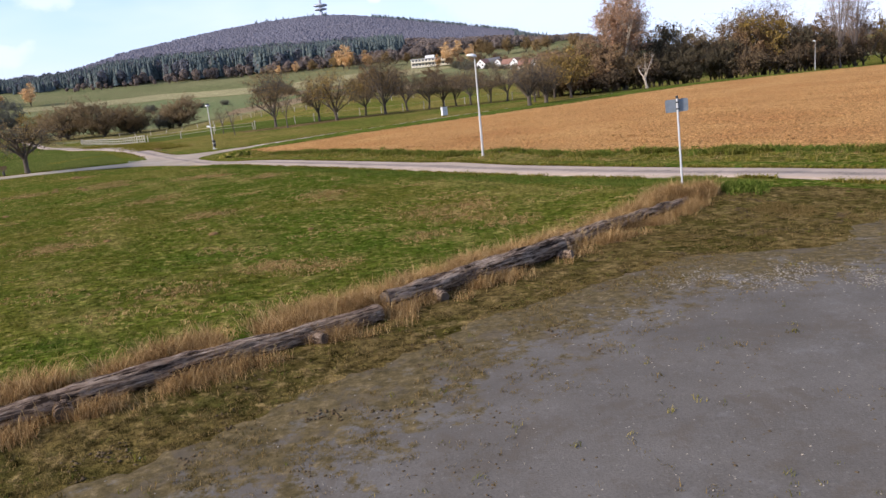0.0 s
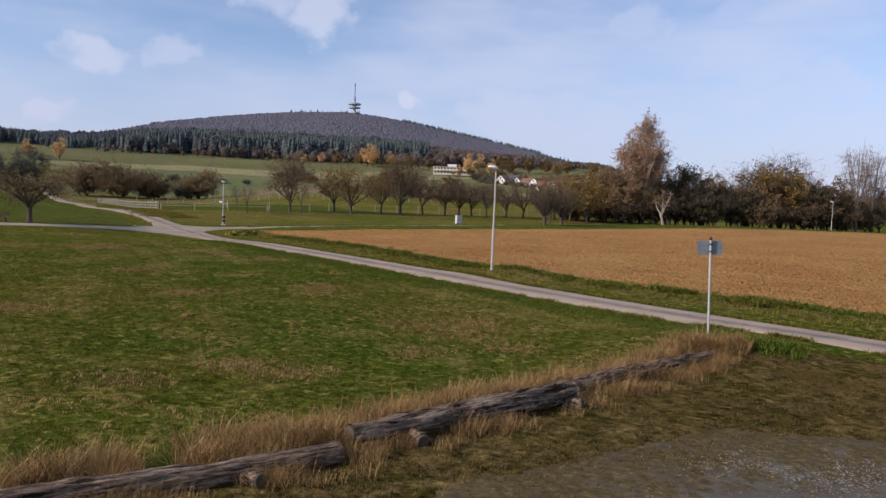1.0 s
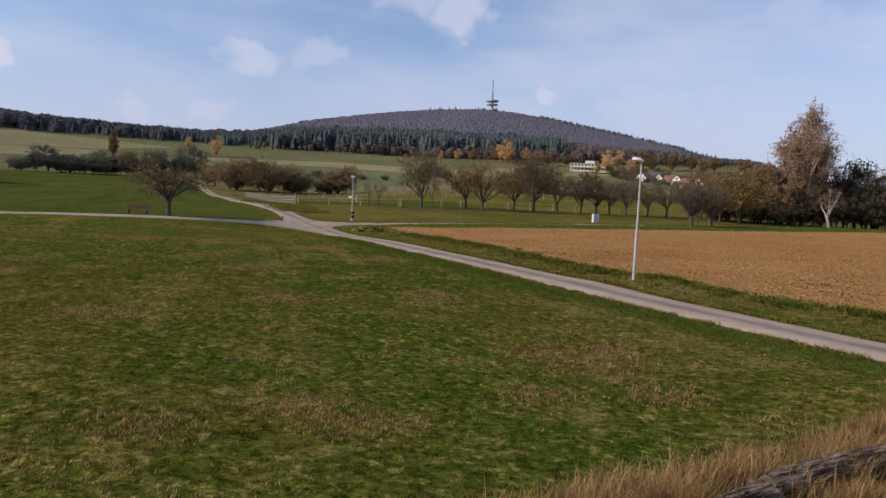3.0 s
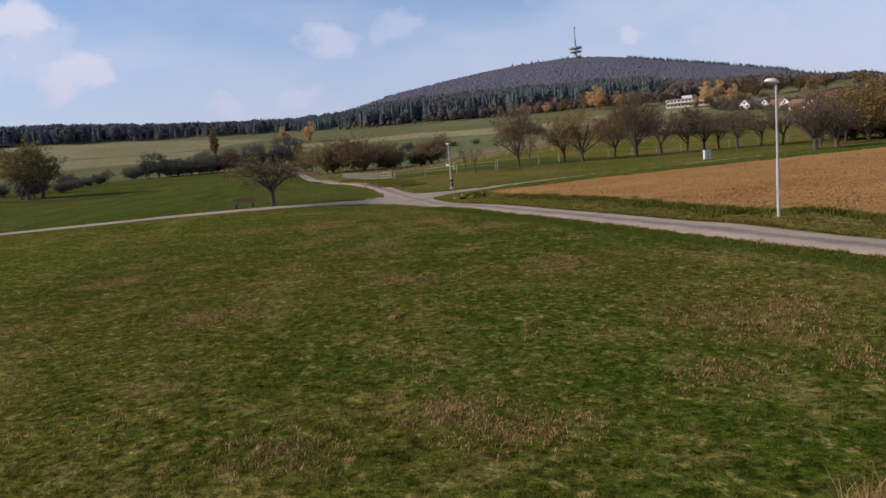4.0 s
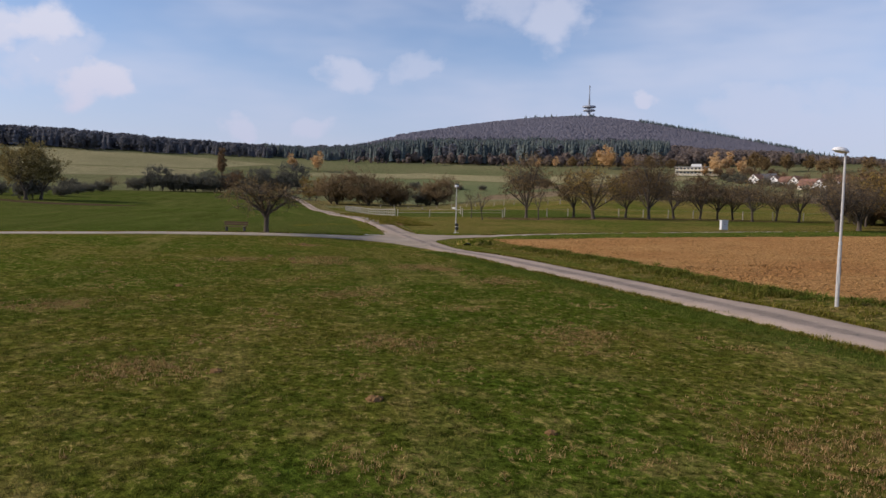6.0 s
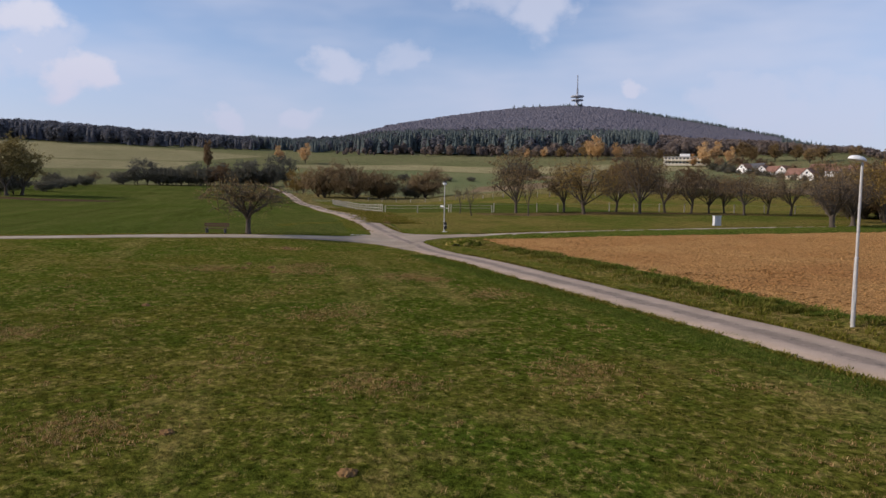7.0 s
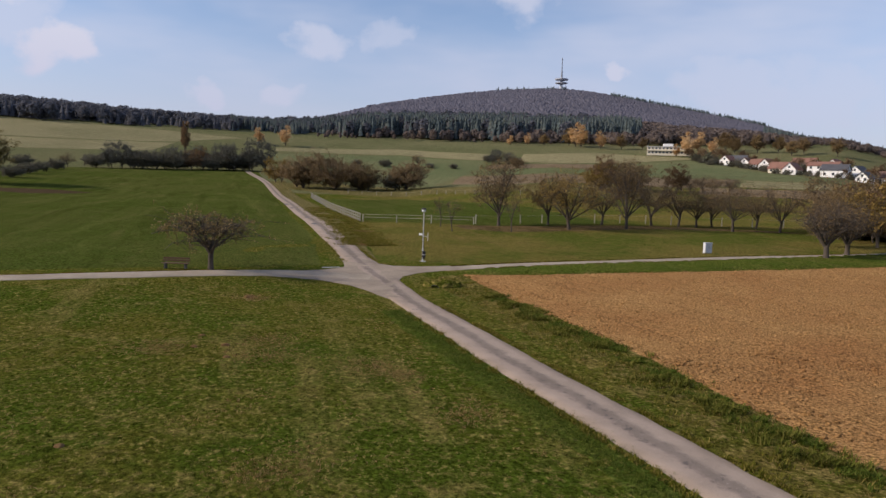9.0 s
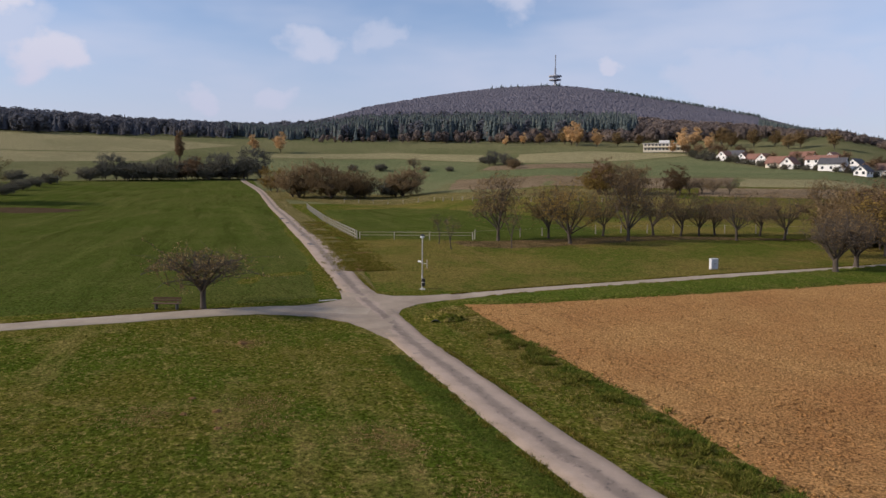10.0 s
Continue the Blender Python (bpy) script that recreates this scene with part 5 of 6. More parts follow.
def street_lamp(x, y, height, head_turn, lean, label):
    e = empty("street_lamp", x, y, None, 0)
    e.matrix_basis = e.matrix_basis @ pose(0, 0, 0, 0, lean, 0)
    part("base_section", lathe_bm([(0.062, -0.1), (0.060, 1.75), (0.056, 1.9), (0.046, 1.98)], 14), M_pole, e)
    part("pole", lathe_bm([(0.044, 1.9), (0.036, height - 0.12), (0.032, height)], 12), M_pole, e)
    part("access_door", box_bm(0.09, 0.02, 0.32, (0, -0.062, 0.9), 0.006), M_galv, e)
    part("clamp_band", lathe_bm([(0.046, 1.98), (0.054, 2.0), (0.054, 2.08), (0.045, 2.1)], 12), M_galv, e, "bright steel band")
    # oval mushroom head, longer towards the road
    bm = lathe_bm([(0.31, -0.03), (0.345, -0.015), (0.345, 0.01), (0.325, 0.075), (0.265, 0.145), (0.16, 0.19), (0.0, 0.205)], 20)
    bmesh.ops.scale(bm, vec=(0.78, 0.52, 0.62), verts=bm.verts)
    bmesh.ops.transform(bm, matrix=pose(-0.16, 0, height + 0.04, 0, 9, 0), verts=bm.verts)
    bmesh.ops.rotate(bm, matrix=Matrix.Rotation(radians(head_turn), 3, "Z"), verts=bm.verts)
    head = part("lamp_head", bm, M_lamphead, e, "white mushroom-shaped lamp head")
    bm = lathe_bm([(0.05, -0.09), (0.2, -0.08), (0.29, -0.04), (0.30, -0.025)], 20)
    bmesh.ops.scale(bm, vec=(0.78, 0.52, 0.62), verts=bm.verts)
    bmesh.ops.transform(bm, matrix=pose(-0.16, 0, height + 0.04, 0, 9, 0), verts=bm.verts)
    bmesh.ops.rotate(bm, matrix=Matrix.Rotation(radians(head_turn), 3, "Z"), verts=bm.verts)
    part("diffuser", bm, M_glass, head)
    return tagged(e, label, "street lamp", "street lamps")


street_lamp(-2.9, 53.0, 4.93, 25, 0.3, "pale steel street lamp with white mushroom head beside the field")
street_lamp(49.3, 150.0, 5.0, 0, 0.4, "pale steel street lamp in front of the small wood")


def crossing_lamp(x, y):
    e = empty("street_lamp", x, y)
    part("base_section", lathe_bm([(0.068, -0.1), (0.068, 1.2), (0.05, 1.3)], 14), M_pole, e)
    part("pole", lathe_bm([(0.05, 1.2), (0.04, 4.5), (0.036, 4.6)], 12), M_pole, e)
    bm = lathe_bm([(0.05, 4.55), (0.16, 4.6), (0.2, 4.7), (0.17, 4.82), (0.06, 4.88)], 16)
    head = part("lamp_head", bm, M_lamphead, e, "small pale lamp head")
    part("cap", lathe_bm([(0.21, 4.8), (0.19, 4.88), (0.08, 4.95)], 16), M_black, head, "dark cap")
    arm = part("sign_bracket", tube_bm([(-0.32, 0, 2.5), (0, 0, 2.35), (0.5, 0, 2.3)], [0.025] * 3, 8), M_galv, e)
    part("waymark_board", box_bm(0.34, 0.03, 0.16, (-0.24, -0.05, 2.5), 0.006), M_lamphead, arm, "white direction board")
    part("waymark_board", box_bm(0.08, 0.03, 0.75, (0.48, -0.03, 2.3), 0.006), M_fence, arm)
    bm = lathe_bm([(0.13, 0.3), (0.15, 0.34), (0.16, 0.9), (0.165, 0.95), (0.13, 0.98)], 14, (0.16, -0.12))
    bin_ = part("litter_bin", bm, M_black, e, "black litter bin strapped to the pole")
    part("band", lathe_bm([(0.163, 0.62), (0.17, 0.63), (0.17, 0.68), (0.163, 0.69)], 14, (0.16, -0.12)), M_concrete, bin_, "pale band")
    part("foot", lathe_bm([(0.3, -0.05), (0.3, 0.03), (0.26, 0.06)], 14, (0.08, -0.06)), M_concrete, e)
    return tagged(e, "thin steel street lamp with black litter bin at the crossing", "street lamp", "street lamps")


crossing_lamp(-34.7, 92.4)


def road_sign(x, y):
    e = empty("road_sign", x, y, None, 8)
    e.matrix_basis = e.matrix_basis @ pose(0, 0, 0, 0, -1.4, 0)
    part("pole", lathe_bm([(0.028, -0.1), (0.028, 2.5)], 14), M_galv, e, "galvanised steel pole")
    part("cap", lathe_bm([(0.036, 2.48), (0.036, 2.53), (0.026, 2.56)], 14), M_black, e)
    bm = bmesh.new()
    pts = []
    for cx, cz, a0 in ((0.27, 0.13, 0), (-0.27, 0.13, 90), (-0.27, -0.13, 180), (0.27, -0.13, 270)):
        for k in range(5):
            a = radians(a0 + 22.5 * k)
            pts.append((cx + 0.045 * math.cos(a), 0.05, cz + 0.045 * math.sin(a) + 2.29))
    f = bm.faces.new([bm.verts.new(p) for p in pts])
    r = bmesh.ops.extrude_face_region(bm, geom=[f])
    bmesh.ops.translate(bm, vec=(0, 0.006, 0), verts=[v for v in r["geom"] if isinstance(v, bmesh.types.BMVert)])
    bmesh.ops.recalc_face_normals(bm, faces=bm.faces)
    plate = part("sign_plate", bm, M_signback, e, "grey back of a rounded sign plate")
    for dz in (-0.09, 0.09):
        part("rail", box_bm(0.16, 0.022, 0.03, (0, 0.037, 2.29 + dz), 0.003), M_signback, plate)
        cl = lathe_bm([(0.034, 2.27 + dz), (0.04, 2.272 + dz), (0.04, 2.308 + dz), (0.034, 2.31 + dz)], 14)
        part("clamp", cl, M_black, plate, "dark pole clamp")
    return tagged(e, "grey back of a traffic sign on a galvanised pole", "road sign")


road_sign(3.6, 36.35)


def cabinet(x, y, turn):
    e = empty("utility_cabinet", x, y, None, turn)
    part("plinth", box_bm(0.86, 0.42, 0.16, (0, 0, 0.03), 0.01), M_concrete, e)
    part("body", box_bm(0.82, 0.38, 0.98, (0, 0, 0.59), 0.015), M_boxgrey, e)
    part("roof", box_bm(0.9, 0.46, 0.07, (0, 0, 1.11), 0.02), M_boxgrey, e)
    for s in (-1, 1):
        d = part("door", box_bm(0.38, 0.02, 0.88, (s * 0.2, -0.198, 0.59), 0.006), M_boxgrey, e)
        part("handle", box_bm(0.03, 0.02, 0.12, (s * 0.05, -0.216, 0.62), 0.005), M_black, d)
    return tagged(e, "light grey roadside utility cabinet on a concrete plinth", "utility cabinet")


cabinet(-11.3, 113.6, 38)


def bench(x, y, turn):
    e = empty("bench", x, y, None, turn)
    for s in (-0.78, 0.78):
        leg = part("leg", box_bm(0.1, 0.42, 0.44, (s, 0, 0.2), 0.015), M_benchleg, e)
        part("back_post", box_bm(0.07, 0.06, 0.5, (0, 0, 0), 0.01, None, pose(s, 0.2, 0.62, -12)), M_benchleg, leg)
    for k in range(3):
        part("seat_slat", box_bm(2.1, 0.13, 0.045, (0, -0.15 + 0.15 * k, 0.445), 0.008), M_bench, e, "red-brown wooden slat")
    for k in range(2):
        part("back_slat", box_bm(2.1, 0.04, 0.13, (0, 0.18 + 0.035 * k, 0.64 + 0.17 * k), 0.008, None), M_bench, e, "red-brown wooden slat")
    return tagged(e, "red-brown wooden bench with concrete legs under the apple tree", "bench")


bench(-47.6, 75.0, 22)

# ---- fences ----


def plank_fence(line, gap, rails, height, post, name, label, rail_h):
    e = empty(name, *line[0])
    ox, oy, oz = e.matrix_basis.translation
    pts = []
    for (x1, y1), (x2, y2) in zip(line, line[1:]):
        k = max(1, round(math.hypot(x2 - x1, y2 - y1) / gap))
        pts += [(x1 + (x2 - x1) * j / k, y1 + (y2 - y1) * j / k) for j in range(k)]
    pts.append(line[-1])
    rng = random.Random(len(pts))
    tops = []
    for x, y in pts:
        z = float(ground_z(x, y))
        h = height * rng.uniform(0.93, 1.08)
        bm = box_bm(post, post, h + 0.2, (0, 0, h / 2 - 0.1), 0.0, None, pose(x - ox, y - oy, z - oz, rng.uniform(-2, 2), rng.uniform(-2, 2), rng.uniform(0, 40)))
        bmesh.ops.bevel(bm, geom=list(bm.edges), offset=post * 0.15, segments=1, affect="EDGES")
        part("post", bm, M_fence, e)
        tops.append(Vector((x - ox, y - oy, z - oz)))
    for a, b in zip(tops, tops[1:]):
        d = b - a
        for k in range(rails):
            zz = height * (0.9 - 0.33 * k) + rng.uniform(-0.02, 0.02)
            m = Matrix.Translation((a + b) / 2 + Vector((0, 0, zz))) @ d.to_track_quat("X", "Z").to_matrix().to_4x4()
            part("rail", box_bm(d.length + 0.1, 0.035, rail_h, (0, -0.06, 0), 0.0, None, m), M_fence, e)
    return tagged(e, label, "fence")


plank_fence([(-60.7, 125.8), (-74.6, 143.6), (-91.5, 164.4), (-124.6, 208.1)], 2.6, 3, 1.35, 0.13, "plank_fence", "weathered pale three-rail wooden paddock fence", 0.11)
plank_fence([(-60.3, 125.9), (-55.2, 126.9), (-49.6, 126.9), (-43.8, 128.8)], 4.8, 2, 1.25, 0.12, "rope_fence", "pale posts with two thin rails closing the paddock", 0.04)
plank_fence([(-43.9, 129.8), (-36.1, 137.1), (-26.4, 147.2), (-11.8, 155.2), (6.1, 159.6)], 4.2, 1, 1.35, 0.13, "pasture_fence", "grey pasture posts with one thin wire behind the orchard", 0.015)
plank_fence([(-128.9, 235.6), (-97.3, 235.6), (-58.9, 208.9), (-29.7, 209.7)], 5.5, 1, 1.3, 0.14, "pasture_fence", "pale pasture posts with one thin wire along the brown strip", 0.015)

# ---- logs bordering the parking area ----


def log(ax, ay, bx, by, r0, r1, seed, label, z=0.0):
    """A log along its own X axis: cracked bark in long ridges, sawn ends."""
    za, zb = float(ground_z(ax, ay)) + r0 * 0.8 + z, float(ground_z(bx, by)) + r1 * 0.8 + z
    d = Vector((bx - ax, by - ay, zb - za))
    e = empty("log", ax, ay, za)
    e.matrix_basis = Matrix.Translation((ax, ay, za)) @ d.to_track_quat("X", "Z").to_matrix().to_4x4()
    ln = d.length
    n, sides = max(10, int(ln / 0.05)), 44
    bm = bmesh.new()
    rings = []
    for i in range(n + 1):
        t = i / n
        s = t * ln
        cy, cz = 0.16 * noise.noise((t * 2.2, seed, 0)) * math.sin(math.pi * t), 0.06 * noise.noise((t * 2.6, seed, 7))
        r = r0 + (r1 - r0) * t
        ring = []
        for k in range(sides):
            q = 2 * math.pi * k / sides
            cq, sq = math.cos(q), math.sin(q)
            ridge = 0.10 * noise.noise((cq * 4, sq * 4, s * 0.6 + seed)) + 0.16 * abs(noise.noise((cq * 8, sq * 8, s * 1.2 + seed))) + 0.13 * noise.noise((cq * 15, sq * 15, s * 3.5 + seed)) + 0.05 * noise.noise((cq * 9, sq * 9, s * 14 + seed))
            knob = 0.26 * noise.noise((cq * 1.1, sq * 1.1, s * 1.7 + seed * 3))
            rr = r * (0.9 + ridge + knob)
            ring.append(bm.verts.new((s, cy + cq * rr, cz + sq * rr)))
        rings.append(ring)
    for i in range(n):
        for k in range(sides):
            bm.faces.new((rings[i][k], rings[i + 1][k], rings[i + 1][(k + 1) % sides], rings[i][(k + 1) % sides]))
    bmesh.ops.recalc_face_normals(bm, faces=bm.faces)
    for f in bm.faces:
        f.smooth = True
    part("trunk", bm, M_log, e)
    for s, rr in ((0.0, r0), (ln, r1)):
        w = 1 if s else -1
        cut = tube_bm([(s - w * 0.03, 0, 0), (s + w * 0.012, 0, 0), (s + w * 0.02, 0, 0)], [rr * 0.80, rr * 0.76, rr * 0.68], 24)
        part("cut_end", cut, M_cut, e, "greyed sawn end")
    return tagged(e, label, "log", "logs bordering the gravel")


LOGL = "long weathered log with cracked grey-brown bark lying in dry grass"
log(-9.49, 20.76, -3.04, 26.24, 0.19, 0.14, 2, LOGL)
log(-3.04, 26.70, -0.07, 30.06, 0.18, 0.2, 3, "thick weathered log resting on short stumps", 0.05)
log(0.00, 30.81, 3.30, 34.51, 0.17, 0.12, 4, "weathered log with peeling bark at the sign", 0.0)


def stump(x, y, turn, r, length, tilt):
    e = empty("stump", x, y, None, turn)
    bm = tube_bm([(0, -length / 2, 0), (0, -length / 4, 0.01), (0, length / 4, 0), (0, length / 2, 0.01)], [r * 0.96, r * 1.04, r, r * 1.02], 18)
    bmesh.ops.subdivide_edges(bm, edges=list(bm.edges), cuts=1)
    for v in bm.verts:
        v.co += noise.noise_vector(v.co * 7 + Vector((x, y, 0))) * 0.03
    bmesh.ops.transform(bm, matrix=pose(0, 0, r * 0.85, tilt), verts=bm.verts)
    part("trunk", bm, M_log, e)
    for s in (-1, 1):
        c = tube_bm([(0, s * (length / 2 - 0.02), 0), (0, s * (length / 2 + 0.012), 0)], [r * 0.93, r * 0.9], 18)
        bmesh.ops.transform(c, matrix=pose(0, 0, r * 0.85, tilt), verts=c.verts)
        part("cut_end", c, M_cut, e, "pale sawn face")
    return tagged(e, "short sawn log stump wedged against the long log", "stump", "log stumps")


for x, y, turn, r, ln, ti in ((-6.38, 23.24, 35, 0.13, 0.4, 8), (-3.79, 25.31, 60, 0.10, 0.36, -6), (-2.23, 27.20, 40, 0.11, 0.4, 5), (-0.02, 29.69, 70, 0.10, 0.36, -5), (-0.14, 30.57, 15, 0.11, 0.42, 70), (0.09, 30.71, 40, 0.10, 0.4, 78)):
    stump(x, y, turn, r * 0.85, ln * 0.8, ti)


def culvert(x, y, turn):
    e = empty("culvert", x, y, float(ground_z(x, y)) - 0.02, turn, 1.05)
    n = 20
    bm = bmesh.new()
    rings = []
    for r, yy in ((0.32, 0.55), (0.34, 0.02), (0.37, 0.0), (0.38, 0.5)):
        rings.append([bm.verts.new((r * math.cos(2 * math.pi * k / n), yy, r * math.sin(2 * math.pi * k / n) - 0.16)) for k in range(n)])
    for a, b in zip(rings, rings[1:]):
        for k in range(n):
            bm.faces.new((a[k], a[(k + 1) % n], b[(k + 1) % n], b[k]))
    bm.faces.new(rings[0])
    # plain black tube stands in for the shade inside a hole in the earth
    part("hole_lining", bm, M_black, e)
    bm = bmesh.new()
    bmesh.ops.create_icosphere(bm, subdivisions=4, radius=1)
    for v in bm.verts:
        v.co = Vector((0.55 + v.co.x * 1.5, 1.0 + v.co.y * 0.95, v.co.z * 0.55)) + noise.noise_vector(v.co * 2.5) * 0.16 + noise.noise_vector(v.co * 7) * 0.05
    part("earth_bank", bm, M_verge, e, "crumbling grassy earth over the hole")
    return tagged(e, "dark culvert mouth in a grassy earth bank of the verge", "culvert")


culvert(-28.7, 81.8, 19)
MOUTH = (-28.5, 81.25)

# crossing apron, tar repairs and a pale slab on the roads
APRON = [(-44.0, 76.5), (-43.2, 75.7), (-41.2, 77.3), (-39.4, 78.4), (-37.3, 79.1), (-34.4, 79.0), (-31.5, 77.3), (-29.2, 75.6), (-27.2, 74.2), (-25.8, 75.2), (-26.8, 76.4), (-28.9, 78.7), (-31.2, 81.2), (-32.3, 83.0), (-32.8, 84.8), (-32.6, 86.8), (-31.0, 89.0), (-29.6, 90.4), (-31.0, 91.9), (-33.6, 89.8), (-35.8, 88.8), (-37.4, 89.0), (-40.4, 92.0), (-42.4, 90.4), (-39.7, 86.8), (-38.9, 85.6), (-39.4, 83.4), (-41.2, 80.4)]
tagged(draped("road_apron", APRON, 0.05, M_apron, 0.9, 0.008, 0.8, 0.12), "worn tarmac crossing where the paths meet", "road", kind="structure")
for px, py, w, l, turn in ((-101.9, 164.8, 0.9, 3.4, 40), (-93.5, 154.6, 0.8, 2.4, 40), (-73.3, 130.5, 0.7, 1.6, 40), (-63.2, 117.6, 0.8, 2.2, 39), (-53.2, 105.1, 0.4, 1.0, 39), (-45.0, 95.2, 0.5, 0.8, 39)):
    w, l = w * 1.25, l * 1.3
    q = [(px + math.cos(radians(turn)) * a - math.sin(radians(turn)) * b, py + math.sin(radians(turn)) * a + math.cos(radians(turn)) * b) for a, b in ((-w / 2, -l / 2), (w / 2, -l / 2), (w / 2, l / 2), (-w / 2, l / 2))]
    tagged(draped("tar_patch", q, 0.07, M_patch, 0.4, 0.0, 1, 0.16), "dark tar repair on the worn road", "road", kind="structure")
tagged(draped("tar_patch", [(-26.1, 72.5), (-25.1, 73.2), (-23.9, 74.0), (-24.0, 74.1), (-25.2, 73.4), (-26.2, 72.7)], 0.068, M_patch, 0.3, 0.0, 1, 0.06), "thin dark crack sealed with tar across the road", "road", kind="structure")
tagged(draped("pale_slab", [(-40.0, 83.8), (-39.1, 85.1), (-39.2, 85.3), (-40.2, 84.1)], 0.06, M_concrete, 0.5), "pale concrete slab at the road edge", "slab", kind="structure")

# ---- village ----


def house(x, y, turn, w, d, wall, roof, wm, rm, label, storeys=1, chimney=True):
    """Gabled house; its ridge runs along the width w."""
    w, d, wall, roof = w * 0.8, d * 0.8, wall * 0.85, roof * 0.75
    e = empty("house", x, y, float(ground_z(x, y)) - 0.4, turn)
    bm = bmesh.new()
    h = wall + 0.4
    P = [bm.verts.new(p) for p in ((-w / 2, -d / 2, 0), (w / 2, -d / 2, 0), (w / 2, d / 2, 0), (-w / 2, d / 2, 0), (-w / 2, -d / 2, h), (w / 2, -d / 2, h), (w / 2, d / 2, h), (-w / 2, d / 2, h), (-w / 2, 0, h + roof), (w / 2, 0, h + roof))]
    for q in ((0, 1, 5, 4), (2, 3, 7, 6), (1, 2, 6, 9, 5), (3, 0, 4, 8, 7), (3, 2, 1, 0)):
        bm.faces.new([P[i] for i in q])
    part("wall", bm, wm, e)
    bm = bmesh.new()
    ov, th = 0.5, 0.25
    k = roof / (d / 2)
    for s in (-1, 1):
        lo, hi = (s * (d / 2 + ov), h - k * ov), (0, h + roof)
        c = [(-w / 2 - ov, lo[0], lo[1]), (w / 2 + ov, lo[0], lo[1]), (w / 2 + ov, 0, hi[1]), (-w / 2 - ov, 0, hi[1])]
        v = [bm.verts.new(p) for p in c] + [bm.verts.new((p[0], p[1], p[2] + th)) for p in c]
        for q in ((0, 1, 2, 3), (7, 6, 5, 4), (0, 4, 5, 1), (1, 5, 6, 2), (2, 6, 7, 3), (3, 7, 4, 0)):
            bm.faces.new([v[i] for i in q])
    bmesh.ops.recalc_face_normals(bm, faces=bm.faces)
    rf = part("roof", bm, rm, e)
    if chimney:
        part("chimney", box_bm(0.7, 0.7, 1.5, (w * 0.2, d * 0.12, h + roof * 0.9), 0.03), M_brownroof, rf)

    def pane(cx, cy, cz, ww, hh, face):
        big = (ww + 0.24, 0.06, hh + 0.24) if face == "y" else (0.06, ww + 0.24, hh + 0.24)
        small = (ww, 0.09, hh) if face == "y" else (0.09, ww, hh)
        f = part("window", box_bm(*big, (cx, cy, cz)), M_lamphead, e)
        part("pane", box_bm(*small, (cx, cy, cz)), M_window, f)

    for st in range(storeys):
        zc = 0.4 + 1.5 + 2.7 * st
        n = max(2, int(w / 3.2))
        for i in range(n):
            pane(-w / 2 + w * (i + 0.5) / n, -d / 2, zc, 1.2, 1.25, "y")
        for i in range(2):
            pane(-w / 2, (-0.25 + 0.5 * i) * d, zc, 1.1, 1.25, "x")
    pane(-w / 2, 0, h + roof * 0.35, 1.1, 1.2, "x")
    return tagged(e, label, "house", "village houses")


WR, WD, CR = "white village house with red tiled roof", "white village house with dark slate roof", "cream village house with brown tiled roof"
for x, y, turn, w, d, wall, roof, wm, rm, lab, st in (
        (27.5, 443, -22, 15, 9, 4.2, 3.6, M_whitewall, M_darkroof, WD, 1), (24.0, 462, -25, 19, 9, 6.2, 2.6, M_whitewall, M_redroof, WR, 2), (36.5, 408, 60, 8, 7, 2.7, 3.4, M_whitewall, M_darkroof, WD, 1),
        (9.0, 470, 65, 11, 9, 3.2, 4.6, M_whitewall, M_redroof, WR, 1), (3.5, 480, -28, 14, 9, 3.0, 4.6, M_creamwall, M_redroof, WR, 1), (-3.0, 500, 60, 11, 9, 3.6, 4.4, M_whitewall, M_redroof, WR, 1), (-7.5, 506, -25, 13, 9, 3.2, 4.0, M_whitewall, M_redroof, WR, 1),
        (-14.5, 512, 62, 10, 8, 3.4, 3.8, M_whitewall, M_brownroof, CR, 1), (-26.0, 526, 60, 11, 9, 3.0, 4.0, M_whitewall, M_redroof, WR, 1), (-20.0, 530, -28, 14, 9, 3.0, 4.0, M_greywall, M_darkroof, WD, 1),
        (40.5, 470, 60, 12, 9, 4.0, 4.2, M_whitewall, M_darkroof, WD, 1), (50.0, 460, -20, 14, 9, 3.6, 4.0, M_whitewall, M_brownroof, CR, 1), (16.5, 500, -25, 16, 10, 4.5, 4.4, M_creamwall, M_redroof, WR, 1), (58, 430, 60, 11, 9, 3.4, 4.0, M_creamwall, M_redroof, WR, 1),
        (70, 410, -20, 13, 9, 4, 4, M_whitewall, M_redroof, WR, 1), (84, 395, 55, 12, 9, 4, 4, M_whitewall, M_darkroof, WD, 1), (32, 500, 62, 12, 9, 4, 4.2, M_whitewall, M_redroof, WR, 1)):
    house(x, y, turn, w, d, wall, roof, wm, rm, lab, st)
garden_mesh = tree_meshes(46, 5.0, 7.0, 0.4, 0.2, 5, 5, 3, 1100, 0.55, 0.9, 1.0, 2, foliage=F_olive_hazed, bushy=True)
